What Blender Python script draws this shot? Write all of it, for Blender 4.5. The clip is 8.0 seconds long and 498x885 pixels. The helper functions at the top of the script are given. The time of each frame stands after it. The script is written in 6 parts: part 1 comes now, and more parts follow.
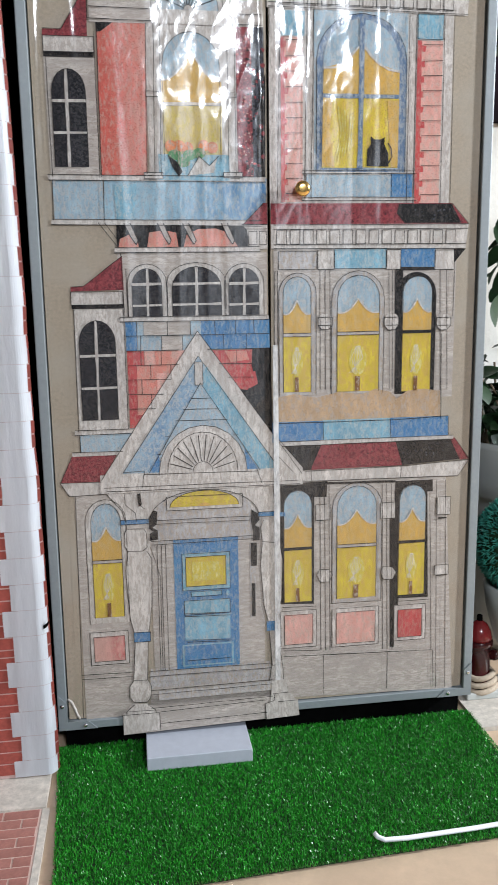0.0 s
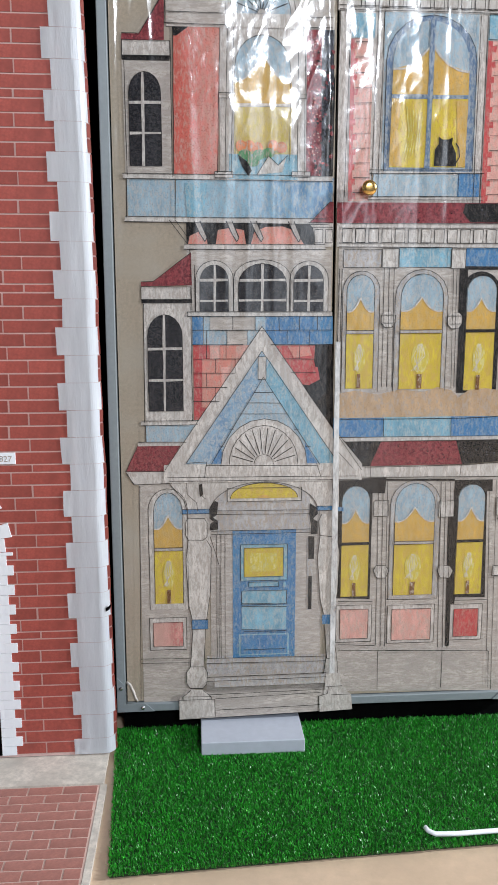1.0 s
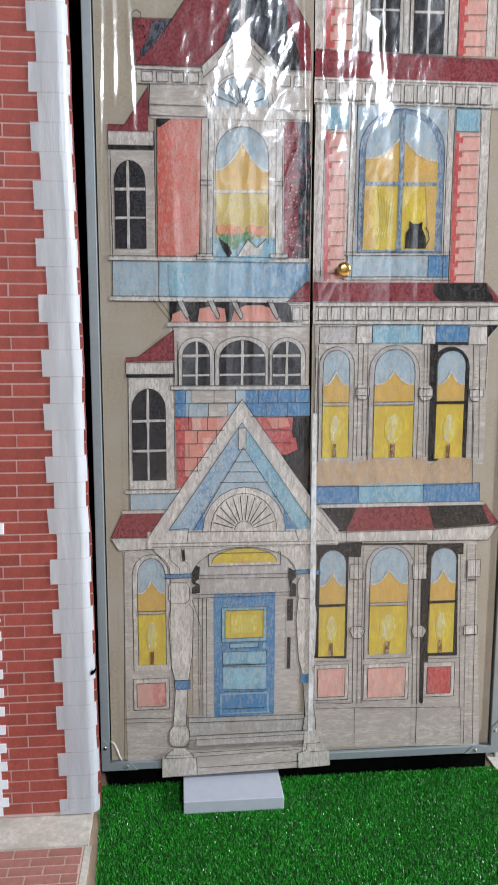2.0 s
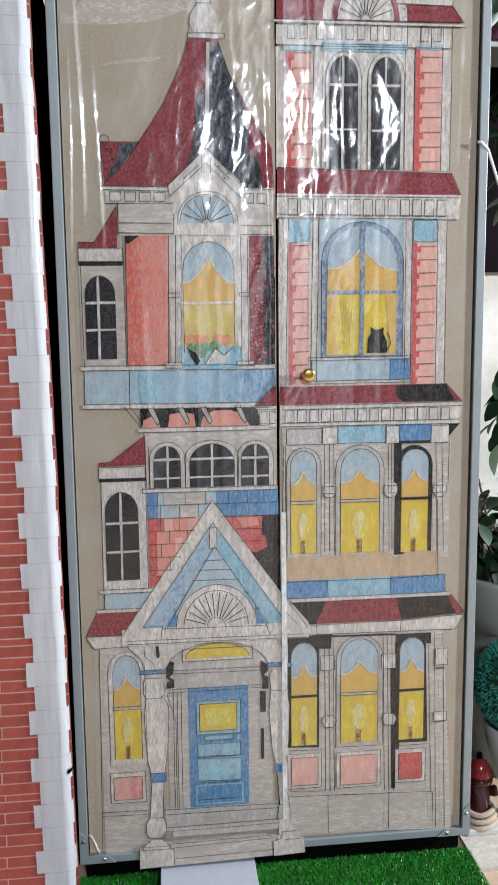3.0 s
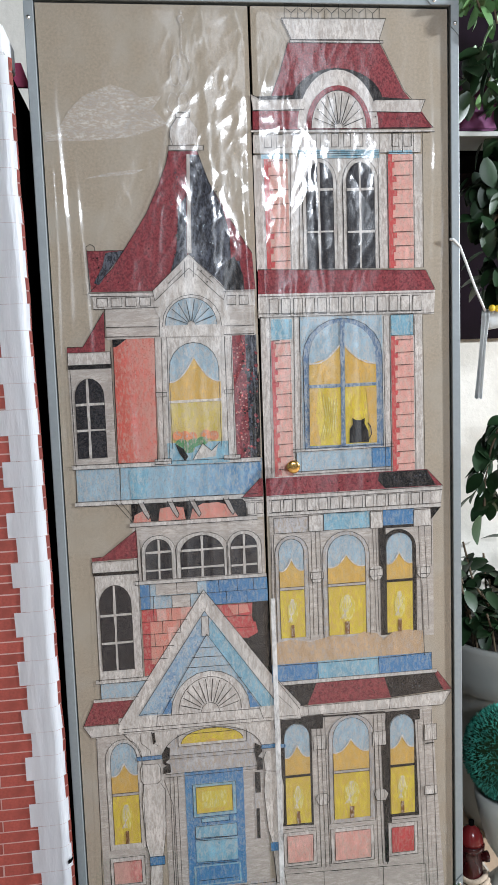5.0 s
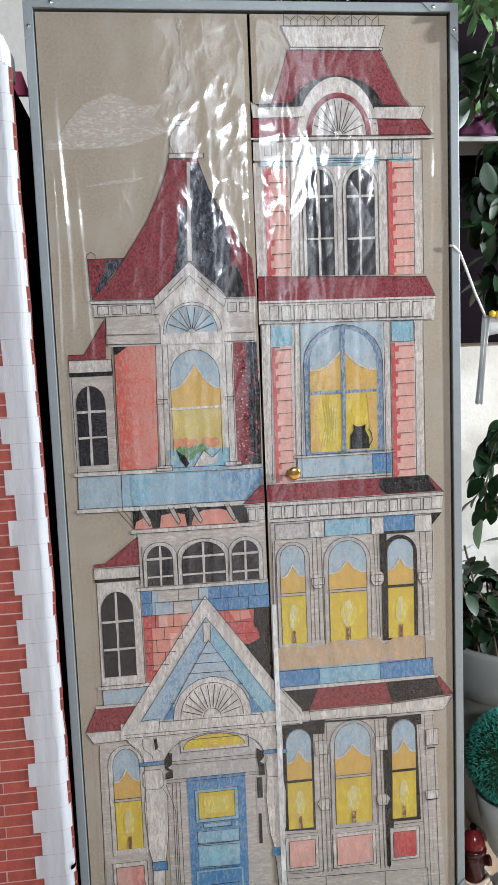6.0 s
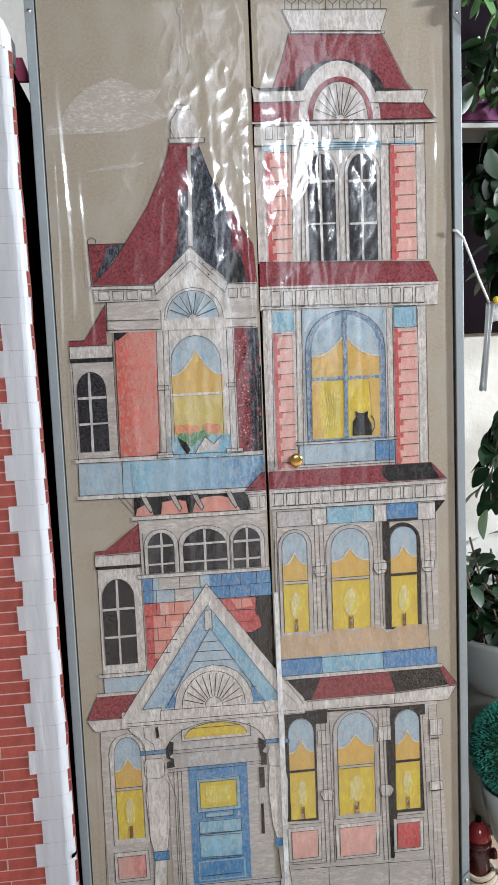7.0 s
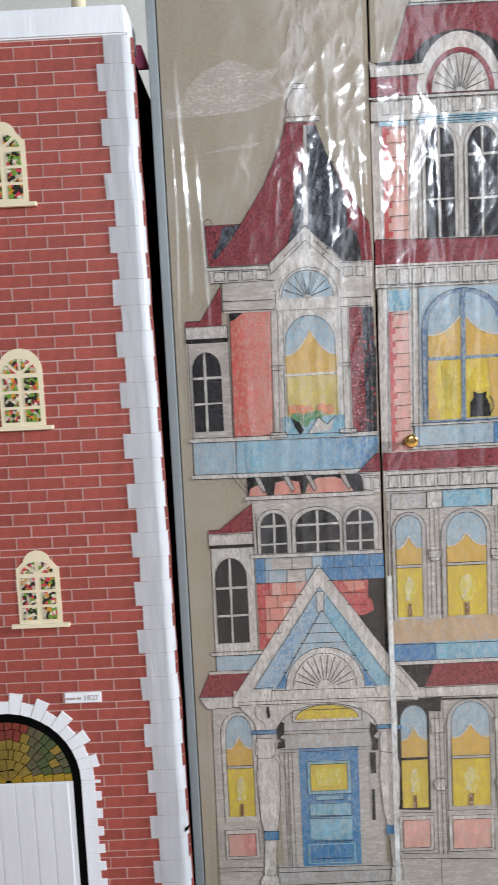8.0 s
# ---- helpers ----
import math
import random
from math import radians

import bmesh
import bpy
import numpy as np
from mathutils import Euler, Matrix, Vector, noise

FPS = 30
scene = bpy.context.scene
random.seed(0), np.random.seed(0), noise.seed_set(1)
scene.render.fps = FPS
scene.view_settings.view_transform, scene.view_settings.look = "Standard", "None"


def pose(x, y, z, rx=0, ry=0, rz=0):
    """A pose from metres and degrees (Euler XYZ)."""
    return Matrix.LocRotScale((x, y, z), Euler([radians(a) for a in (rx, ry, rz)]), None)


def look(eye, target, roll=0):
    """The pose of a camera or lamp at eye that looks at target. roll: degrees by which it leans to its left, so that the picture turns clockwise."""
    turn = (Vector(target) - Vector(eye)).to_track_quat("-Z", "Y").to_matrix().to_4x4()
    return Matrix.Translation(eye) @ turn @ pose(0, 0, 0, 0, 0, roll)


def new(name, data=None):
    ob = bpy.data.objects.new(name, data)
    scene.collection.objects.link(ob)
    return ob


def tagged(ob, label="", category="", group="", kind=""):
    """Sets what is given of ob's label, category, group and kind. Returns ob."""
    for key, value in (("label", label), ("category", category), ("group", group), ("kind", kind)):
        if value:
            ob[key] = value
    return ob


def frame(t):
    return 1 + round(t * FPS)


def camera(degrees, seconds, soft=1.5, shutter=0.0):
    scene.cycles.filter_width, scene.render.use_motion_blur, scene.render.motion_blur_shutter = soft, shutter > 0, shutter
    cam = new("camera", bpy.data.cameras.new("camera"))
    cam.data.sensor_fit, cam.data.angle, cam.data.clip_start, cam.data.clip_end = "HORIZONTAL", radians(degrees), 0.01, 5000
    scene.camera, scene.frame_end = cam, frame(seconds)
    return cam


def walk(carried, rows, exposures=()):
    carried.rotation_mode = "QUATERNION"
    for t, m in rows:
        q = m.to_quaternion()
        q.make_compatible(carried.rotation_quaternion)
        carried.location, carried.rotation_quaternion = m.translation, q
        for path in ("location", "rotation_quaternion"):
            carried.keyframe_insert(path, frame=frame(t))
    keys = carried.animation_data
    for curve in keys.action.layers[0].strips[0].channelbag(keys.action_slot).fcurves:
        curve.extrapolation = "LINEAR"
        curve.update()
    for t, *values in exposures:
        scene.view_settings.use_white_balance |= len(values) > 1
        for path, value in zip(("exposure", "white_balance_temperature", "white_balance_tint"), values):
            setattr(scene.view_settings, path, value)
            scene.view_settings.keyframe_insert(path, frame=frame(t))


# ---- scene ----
cam = camera(35.2, 8.0, soft=1.5, shutter=0.3)
PATH = [
    (0, (-0.254, -1.462, 0.885), (0.028, 0.486, 0.526), -0.8),
    (0.5, (-0.238, -1.478, 0.874), (-0.07, 0.483, 0.521), -0.1),
    (1, (-0.266, -1.494, 0.868), (-0.127, 0.471, 0.524), 0.0),
    (1.5, (-0.275, -1.515, 0.902), (-0.108, 0.451, 0.578), 0.2),
    (2.8, (-0.229, -1.564, 1.117), (-0.029, 0.409, 0.854), -0.3),
    (3, (-0.224, -1.566, 1.148), (-0.017, 0.407, 0.892), -0.6),
    (3.5, (-0.222, -1.572, 1.21), (0.004, 0.401, 0.971), -1.1),
    (4, (-0.216, -1.579, 1.25), (0.012, 0.395, 1.023), -1.5),
    (4.5, (-0.216, -1.592, 1.287), (0.016, 0.382, 1.066), -1.9),
    (6, (-0.213, -1.601, 1.328), (0.012, 0.373, 1.104), -2.2),
    (6.5, (-0.204, -1.594, 1.311), (0.011, 0.383, 1.092), -2.2),
    (7, (-0.197, -1.597, 1.294), (0.004, 0.381, 1.077), -2.3),
    (7.5, (-0.217, -1.599, 1.28), (-0.099, 0.385, 1.065), -2.5),
    (8, (-0.244, -1.594, 1.259), (-0.274, 0.394, 1.048), -2.7),
]
walk(cam, [(t, look(eye, target, roll)) for t, eye, target, roll in PATH])
scene.view_settings.exposure = -0.1

# ---- world and lamps ----
world = bpy.data.worlds.new("room_world")
scene.world = world
world.use_nodes = True
world.node_tree.nodes["Background"].inputs["Color"].default_value = (0.75, 0.85, 1.0, 1)
world.node_tree.nodes["Background"].inputs["Strength"].default_value = 0.3

LAMP_X, LAMP_Y, LAMP_Z = 0.52, -3.5, 2.52
lamp = bpy.data.lights.new("ceiling_lamp", "AREA")
lamp.shape, lamp.size, lamp.size_y, lamp.energy, lamp.color = "RECTANGLE", 0.66, 0.42, 120, (0.86, 0.935, 1.04)
lamp_ob = new("ceiling_lamp", lamp)
lamp_ob.matrix_world = look((LAMP_X, LAMP_Y, LAMP_Z - 0.03), (LAMP_X - 0.4, LAMP_Y + 2.6, 0.0))

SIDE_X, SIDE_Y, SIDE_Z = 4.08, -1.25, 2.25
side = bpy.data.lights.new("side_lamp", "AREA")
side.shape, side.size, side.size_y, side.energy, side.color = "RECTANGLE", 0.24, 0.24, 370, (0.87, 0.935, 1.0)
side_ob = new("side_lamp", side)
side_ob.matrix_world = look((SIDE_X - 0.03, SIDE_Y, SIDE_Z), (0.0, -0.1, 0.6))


# ---- materials ----
def node_mat(name):
    m = bpy.data.materials.new(name)
    m.use_nodes = True
    nt = m.node_tree
    return m, nt, nt.nodes["Principled BSDF"]


def coords(nt, stretch):
    tc = nt.nodes.new("ShaderNodeTexCoord")
    mp = nt.nodes.new("ShaderNodeMapping")
    mp.inputs["Scale"].default_value = stretch
    nt.links.new(tc.outputs["Object"], mp.inputs["Vector"])
    return mp.outputs["Vector"]


def noise_node(nt, vec, scale, detail=4, rough=0.6):
    n = nt.nodes.new("ShaderNodeTexNoise")
    n.inputs["Scale"].default_value, n.inputs["Detail"].default_value, n.inputs["Roughness"].default_value = scale, detail, rough
    nt.links.new(vec, n.inputs["Vector"])
    return n.outputs["Fac"]


def ramp(nt, fac, lo, hi):
    r = nt.nodes.new("ShaderNodeMapRange")
    r.inputs["From Min"].default_value, r.inputs["From Max"].default_value = lo, hi
    nt.links.new(fac, r.inputs["Value"])
    return r.outputs["Result"]


def mixed(nt, fac, a, b):
    m = nt.nodes.new("ShaderNodeMix")
    m.data_type = "RGBA"
    for sock, v in ((m.inputs["Factor"], fac), (m.inputs["A"], a), (m.inputs["B"], b)):
        if isinstance(v, bpy.types.NodeSocket):
            nt.links.new(v, sock)
        elif isinstance(v, (int, float)):
            sock.default_value = v
        else:
            sock.default_value = (*v, 1)
    return m.outputs["Result"]


def shade(c, k):
    return tuple(min(1.0, v * k) for v in c)


def surface(name, color, rough=0.6, metal=0.0, var=0.15, scale=60, coarse=6, bump=0.1, stretch=(1, 1, 1), second=None, dust=0.0, per_object=0.0):
    """Two scales of variation: fine grain and broad stains, with a bump from the grain."""
    m, nt, bsdf = node_mat(name)
    vec = coords(nt, stretch)
    fine = noise_node(nt, vec, scale, 5, 0.65)
    broad = noise_node(nt, vec, coarse, 3, 0.5)
    col = mixed(nt, ramp(nt, fine, 0.3, 0.7), shade(color, 1 - var), shade(color, 1 + var))
    col = mixed(nt, ramp(nt, broad, 0.45, 0.75), col, second or shade(color, 1 - 1.3 * var))
    if per_object:
        info = nt.nodes.new("ShaderNodeObjectInfo")
        col = mixed(nt, ramp(nt, info.outputs["Random"], 0.0, 1 / per_object), col, shade(color, 0.35))
    if dust:
        col = mixed(nt, ramp(nt, noise_node(nt, vec, scale * 0.35, 3), 0.6, 0.6 + 0.4 / (dust * 5)), col, (0.5, 0.47, 0.43))
    nt.links.new(col, bsdf.inputs["Base Color"])
    bsdf.inputs["Roughness"].default_value, bsdf.inputs["Metallic"].default_value = rough, metal
    if bump:
        b = nt.nodes.new("ShaderNodeBump")
        b.inputs["Strength"].default_value, b.inputs["Distance"].default_value = bump, 0.002
        nt.links.new(fine, b.inputs["Height"])
        nt.links.new(b.outputs["Normal"], bsdf.inputs["Normal"])
    return m


def crayon(name, color, under=(0.40, 0.33, 0.27), cover=0.78, stretch=(1, 1, 0.4), scale=230, mottle=None, fade=None):
    """Chalk and crayon on kraft paper: uneven strokes leave the paper showing through."""
    m, nt, bsdf = node_mat(name)
    vec = coords(nt, stretch)
    grain = noise_node(nt, vec, scale, 4, 0.75)
    blot = noise_node(nt, vec, 75, 3, 0.6)
    wash = noise_node(nt, vec, 17, 4, 0.6)
    base = color
    if fade:
        xyz = nt.nodes.new("ShaderNodeSeparateXYZ")
        nt.links.new(nt.nodes["Texture Coordinate"].outputs["Object"], xyz.inputs["Vector"])
        base = mixed(nt, ramp(nt, xyz.outputs["X"], fade[0], fade[1]), color, fade[2])
    col = mixed(nt, ramp(nt, wash, 0.35, 0.68 if not fade else 1.4), base, mottle or shade(color, 0.74))
    col = mixed(nt, ramp(nt, blot, 0.42, 0.78), col, shade(color, 1.3))
    lo = 0.27 + 0.30 * cover
    col = mixed(nt, ramp(nt, grain, lo, lo + 0.10), col, under)
    tooth = noise_node(nt, coords(nt, (1, 1, 1)), 520, 2, 0.6)
    col = mixed(nt, ramp(nt, tooth, 0.30, 0.44), shade(color, 0.62), col)
    nt.links.new(col, bsdf.inputs["Base Color"])
    bsdf.inputs["Roughness"].default_value = 0.75
    bsdf.inputs["Specular IOR Level"].default_value = 0.06
    return m


KRAFT = surface("kraft_paper", (0.345, 0.284, 0.214), 0.8, var=0.16, scale=190, coarse=11, bump=0.12, second=(0.37, 0.325, 0.265))
CREAM = crayon("cream_chalk", (0.59, 0.54, 0.495), under=(0.42, 0.37, 0.33), cover=0.64, stretch=(1, 1, 0.3))
GREY = crayon("grey_chalk", (0.43, 0.405, 0.395), cover=0.7)
PALE = crayon("pale_wood_chalk", (0.49, 0.435, 0.39), under=(0.39, 0.34, 0.30), cover=0.62, stretch=(0.25, 1, 1))
CHALK = crayon("white_chalk", (0.50, 0.455, 0.405), under=(0.41, 0.345, 0.285), cover=0.55, stretch=(0.4, 1, 1))
INK = crayon("black_ink", (0.012, 0.010, 0.010), under=(0.03, 0.025, 0.025), cover=0.85)
SOOT = crayon("black_crayon", (0.006, 0.0055, 0.006), under=(0.05, 0.044, 0.042), cover=0.74, mottle=(0.009, 0.008, 0.009))
SLATE = crayon("slate_crayon", (0.075, 0.08, 0.10), under=(0.02, 0.02, 0.025), cover=0.6, mottle=(0.13, 0.135, 0.155))
PANE = crayon("dark_pane_crayon", (0.008, 0.0075, 0.010), under=(0.045, 0.042, 0.046), cover=0.64, stretch=(1, 1, 1), mottle=(0.018, 0.016, 0.021))
MAROON = crayon("maroon_crayon", (0.24, 0.042, 0.05), under=(0.14, 0.028, 0.034), cover=0.66, stretch=(1, 1, 0.8), mottle=(0.31, 0.07, 0.075))
RED = crayon("red_crayon", (0.47, 0.075, 0.07), under=(0.44, 0.17, 0.145), cover=0.7, mottle=(0.38, 0.06, 0.07))
RED_FADE = crayon("red_to_pink_crayon", (0.47, 0.10, 0.075), under=(0.48, 0.25, 0.20), cover=0.7, mottle=(0.5, 0.17, 0.13), fade=(-0.285, -0.215, (0.56, 0.32, 0.26)))
BLUE_FADE = crayon("light_to_deep_blue_crayon", (0.28, 0.40, 0.46), under=(0.33, 0.37, 0.39), cover=0.68, mottle=(0.2, 0.32, 0.42), fade=(-0.20, -0.03, (0.06, 0.17, 0.33)))
SALMON = crayon("salmon_crayon", (0.56, 0.20, 0.155), under=(0.5, 0.3, 0.24), cover=0.72, mottle=(0.55, 0.28, 0.22))
PINK = crayon("pink_crayon", (0.58, 0.33, 0.28), under=(0.50, 0.36, 0.30), cover=0.72, mottle=(0.58, 0.28, 0.23))
SKY = crayon("pale_blue_crayon", (0.31, 0.40, 0.455), under=(0.40, 0.40, 0.39), cover=0.66)
TEAL = crayon("light_blue_crayon", (0.20, 0.37, 0.45), under=(0.36, 0.42, 0.43), cover=0.68)
BLUE = crayon("blue_crayon", (0.06, 0.165, 0.32), under=(0.20, 0.28, 0.36), cover=0.7, mottle=(0.09, 0.24, 0.39))
STEEL = crayon("grey_blue_crayon", (0.12, 0.18, 0.28), under=(0.3, 0.33, 0.36), cover=0.6)
YELLOW = crayon("yellow_crayon", (0.53, 0.42, 0.045), under=(0.52, 0.36, 0.09), cover=0.68, mottle=(0.50, 0.35, 0.06))
GOLD = crayon("gold_crayon", (0.51, 0.31, 0.07), under=(0.50, 0.35, 0.14), cover=0.7, mottle=(0.50, 0.33, 0.10))
GLOW = crayon("candle_glow_crayon", (0.58, 0.52, 0.22), under=(0.53, 0.42, 0.06), cover=0.5)
BROWN = crayon("brown_crayon", (0.17, 0.075, 0.025), cover=0.8)
TAN = crayon("tan_crayon", (0.46, 0.315, 0.19), cover=0.7)
ORANGE = crayon("orange_crayon", (0.60, 0.22, 0.10), cover=0.75)
GABLE = crayon("smudged_blue_crayon", (0.25, 0.35, 0.42), under=(0.40, 0.42, 0.43), cover=0.62, stretch=(1, 1, 0.6), mottle=(0.15, 0.25, 0.38))
PINK_FADE = crayon("pink_to_red_crayon", (0.55, 0.33, 0.28), under=(0.5, 0.3, 0.25), cover=0.7, fade=(-0.335, -0.293, (0.50, 0.06, 0.075)))
OLIVE = crayon("pale_gold_crayon", (0.50, 0.38, 0.13), under=(0.50, 0.40, 0.2), cover=0.62, mottle=(0.46, 0.38, 0.08))
GREEN = crayon("green_crayon", (0.09, 0.24, 0.11), cover=0.7)

FRAME_GREY = surface("grey_metal", (0.255, 0.285, 0.30), 0.42, 0.15, var=0.08, scale=120, coarse=7, bump=0.03)
STEEL_BRIGHT = surface("bright_screw", (0.7, 0.7, 0.7), 0.25, 1.0, var=0.05, bump=0)
BRASS = surface("polished_brass", (0.80, 0.52, 0.18), 0.22, 1.0, var=0.06, scale=200, bump=0)
# Near black without sheen: black parts, and shade put into the colour.
BLACK = surface("black_and_shade", (0.004, 0.004, 0.004), 1.0, var=0.3, bump=0)
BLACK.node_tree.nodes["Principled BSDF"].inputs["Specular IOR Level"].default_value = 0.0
BRICK = surface("printed_brick", (0.38, 0.078, 0.058), 0.55, var=0.22, scale=160, coarse=22, bump=0.05, per_object=0.3)
MORTAR = surface("printed_mortar", (0.60, 0.41, 0.38), 0.55, var=0.1, scale=150, bump=0.03)
WHITE_PAPER = surface("white_glossy_paper", (0.86, 0.89, 0.93), 0.30, var=0.05, scale=36, coarse=8, bump=0.7, stretch=(1, 1, 0.18))
CREAM_PLASTIC = surface("cream_plastic", (0.80, 0.70, 0.50), 0.4, var=0.04, bump=0.02)
DOOR_WHITE = surface("white_painted_board", (0.72, 0.73, 0.76), 0.45, var=0.04, scale=30, bump=0.04, stretch=(4, 4, 0.4))
CONCRETE = surface("rough_concrete", (0.60, 0.54, 0.47), 0.85, var=0.22, scale=90, coarse=14, bump=0.5)
FLOOR_TILE = surface("beige_floor_tile", (0.58, 0.425, 0.30), 0.35, var=0.1, scale=40, coarse=5, bump=0.03)
MAT_BRICK = surface("mat_brick", (0.42, 0.18, 0.145), 0.6, var=0.18, scale=200, coarse=20, bump=0.1, per_object=0.2)
MAT_JOINT = surface("mat_joint", (0.60, 0.43, 0.37), 0.7, var=0.12, scale=120)
TURF = surface("turf_green", (0.022, 0.16, 0.028), 0.35, var=0.45, scale=60, coarse=9, bump=0)
TURF_BACK = surface("turf_backing", (0.008, 0.035, 0.008), 0.9, var=0.3, bump=0)
BLOCK_GREY = surface("grey_painted_foam", (0.45, 0.47, 0.53), 0.5, var=0.06, scale=60, bump=0.06)
WALL_PAINT = surface("textured_wall_paint", (0.72, 0.69, 0.63), 0.7, var=0.05, scale=55, coarse=6, bump=0.6)
# unseen walls and ceiling, dark to hold reflections in the film down
UNSEEN_ROOM = surface("unseen_room_dark", (0.11, 0.11, 0.11), 0.8, var=0.05, scale=30, bump=0.1)


# ---- building helpers ----
def part(name, bm, material, parent=None, label="", smooth=False):
    me = bpy.data.meshes.new(name)
    bmesh.ops.recalc_face_normals(bm, faces=bm.faces)
    bm.to_mesh(me)
    bm.free()
    for mt in material if isinstance(material, (list, tuple)) else [material]:
        me.materials.append(mt)
    if smooth:
        for p in me.polygons:
            p.use_smooth = True
    ob = new(name, me)
    ob.parent = parent
    return tagged(ob, label)


def thing(name, label, category, at=(0, 0, 0), group="", kind=""):
    ob = new(name)
    ob.location = at
    ob.empty_display_size = 0.05
    bpy.context.view_layer.update()
    return tagged(ob, label, category, group, kind)


def under(ob, parent):
    """Hang a mesh that was built in world places under a thing that stands elsewhere."""
    ob.parent = parent
    ob.matrix_parent_inverse = Matrix.Translation(parent.location).inverted()
    return ob


def box(bm, x0, x1, y0, y1, z0, z1, bevel=0.0):
    made = bmesh.ops.create_cube(bm, size=1)["verts"]
    bmesh.ops.scale(bm, vec=(x1 - x0, y1 - y0, z1 - z0), verts=made)
    bmesh.ops.translate(bm, vec=((x0 + x1) / 2, (y0 + y1) / 2, (z0 + z1) / 2), verts=made)
    if bevel:
        edges = list({e for v in made for e in v.link_edges})
        bmesh.ops.bevel(bm, geom=edges, offset=bevel, segments=2, affect="EDGES", profile=0.5)
    return bm


def boxed(x0, x1, y0, y1, z0, z1, bevel=0.0):
    return box(bmesh.new(), x0, x1, y0, y1, z0, z1, bevel)


def prism(bm, pts, y0, y1):
    """A flat outline in x and z, given depth from y0 (front) to y1 (back)."""
    a = [bm.verts.new((x, y0, z)) for x, z in pts]
    b = [bm.verts.new((x, y1, z)) for x, z in pts]
    bm.faces.new(a)
    bm.faces.new(b[::-1])
    for i in range(len(pts)):
        j = (i + 1) % len(pts)
        bm.faces.new((a[j], a[i], b[i], b[j]))
    return bm


def lathe(bm, profile, x, y, steps=28):
    """Turn a profile of (radius, height) round an upright axis."""
    rings = []
    for r, z in profile:
        rings.append([bm.verts.new((x + r * math.cos(2 * math.pi * i / steps), y + r * math.sin(2 * math.pi * i / steps), z)) for i in range(steps)])
    for a, b in zip(rings, rings[1:]):
        for i in range(steps):
            j = (i + 1) % steps
            bm.faces.new((a[i], a[j], b[j], b[i]))
    bm.faces.new(rings[0][::-1])
    bm.faces.new(rings[-1])
    return bm


def tube(bm, pts, r, steps=8):
    """A round cord along a line of points."""
    rings = []
    for i, p in enumerate(pts):
        way = (Vector(pts[min(i + 1, len(pts) - 1)]) - Vector(pts[max(i - 1, 0)])).normalized()
        side = way.cross(Vector((0.3, 0.2, 0.93))).normalized()
        up = side.cross(way)
        rings.append([bm.verts.new(Vector(p) + r * (math.cos(a) * side + math.sin(a) * up)) for a in (2 * math.pi * k / steps for k in range(steps))])
    for a, b in zip(rings, rings[1:]):
        for k in range(steps):
            bm.faces.new((a[k], a[(k + 1) % steps], b[(k + 1) % steps], b[k]))
    bm.faces.new(rings[0][::-1])
    bm.faces.new(rings[-1])
    return bm


# ---- the room ----
floor = tagged(part("floor", boxed(-1.8, 4.12, -4.2, 1.0, -0.06, -0.006), FLOOR_TILE), "beige ceramic tile floor of the room", "floor", kind="structure")
BACK = 0.62
tagged(part("wall_north", boxed(-1.8, 4.12, BACK, BACK + 0.1, -0.006, 2.6), WALL_PAINT), "off-white wall with a rough plaster texture", "wall", kind="structure")
# out of view: added to close the room and limit bounced light
tagged(part("wall_south", boxed(-1.8, 4.12, -4.3, -4.2, -0.006, 2.6), UNSEEN_ROOM), "plain dark wall added behind the viewer, out of view", "wall", kind="structure")
tagged(part("wall_west", boxed(-1.9, -1.8, -4.2, BACK, -0.006, 2.6), UNSEEN_ROOM), "plain dark side wall added out of view", "wall", kind="structure")
tagged(part("wall_east", boxed(4.12, 4.22, -4.2, BACK, -0.006, 2.6), UNSEEN_ROOM), "plain dark side wall added out of view", "wall", kind="structure")
tagged(part("ceiling", boxed(-1.9, 4.22, -4.3, BACK + 0.1, 2.6, 2.7), UNSEEN_ROOM), "plain dark ceiling added out of view", "ceiling", kind="structure")


# ---- the folding screen with the painted house ----
screen = thing("house_screen", "grey metal framed double door with a crayon house", "screen", (0, 0.01, 0.0))
FX0, FX1, FZ0, FZ1, RAIL = -0.428, 0.423, 0.056, 2.009, 0.018


def rail(name, x0, x1, z0, z1):
    return under(part(name, boxed(x0, x1, -0.007, 0.022, z0, z1, 0.0015), FRAME_GREY, None), screen)


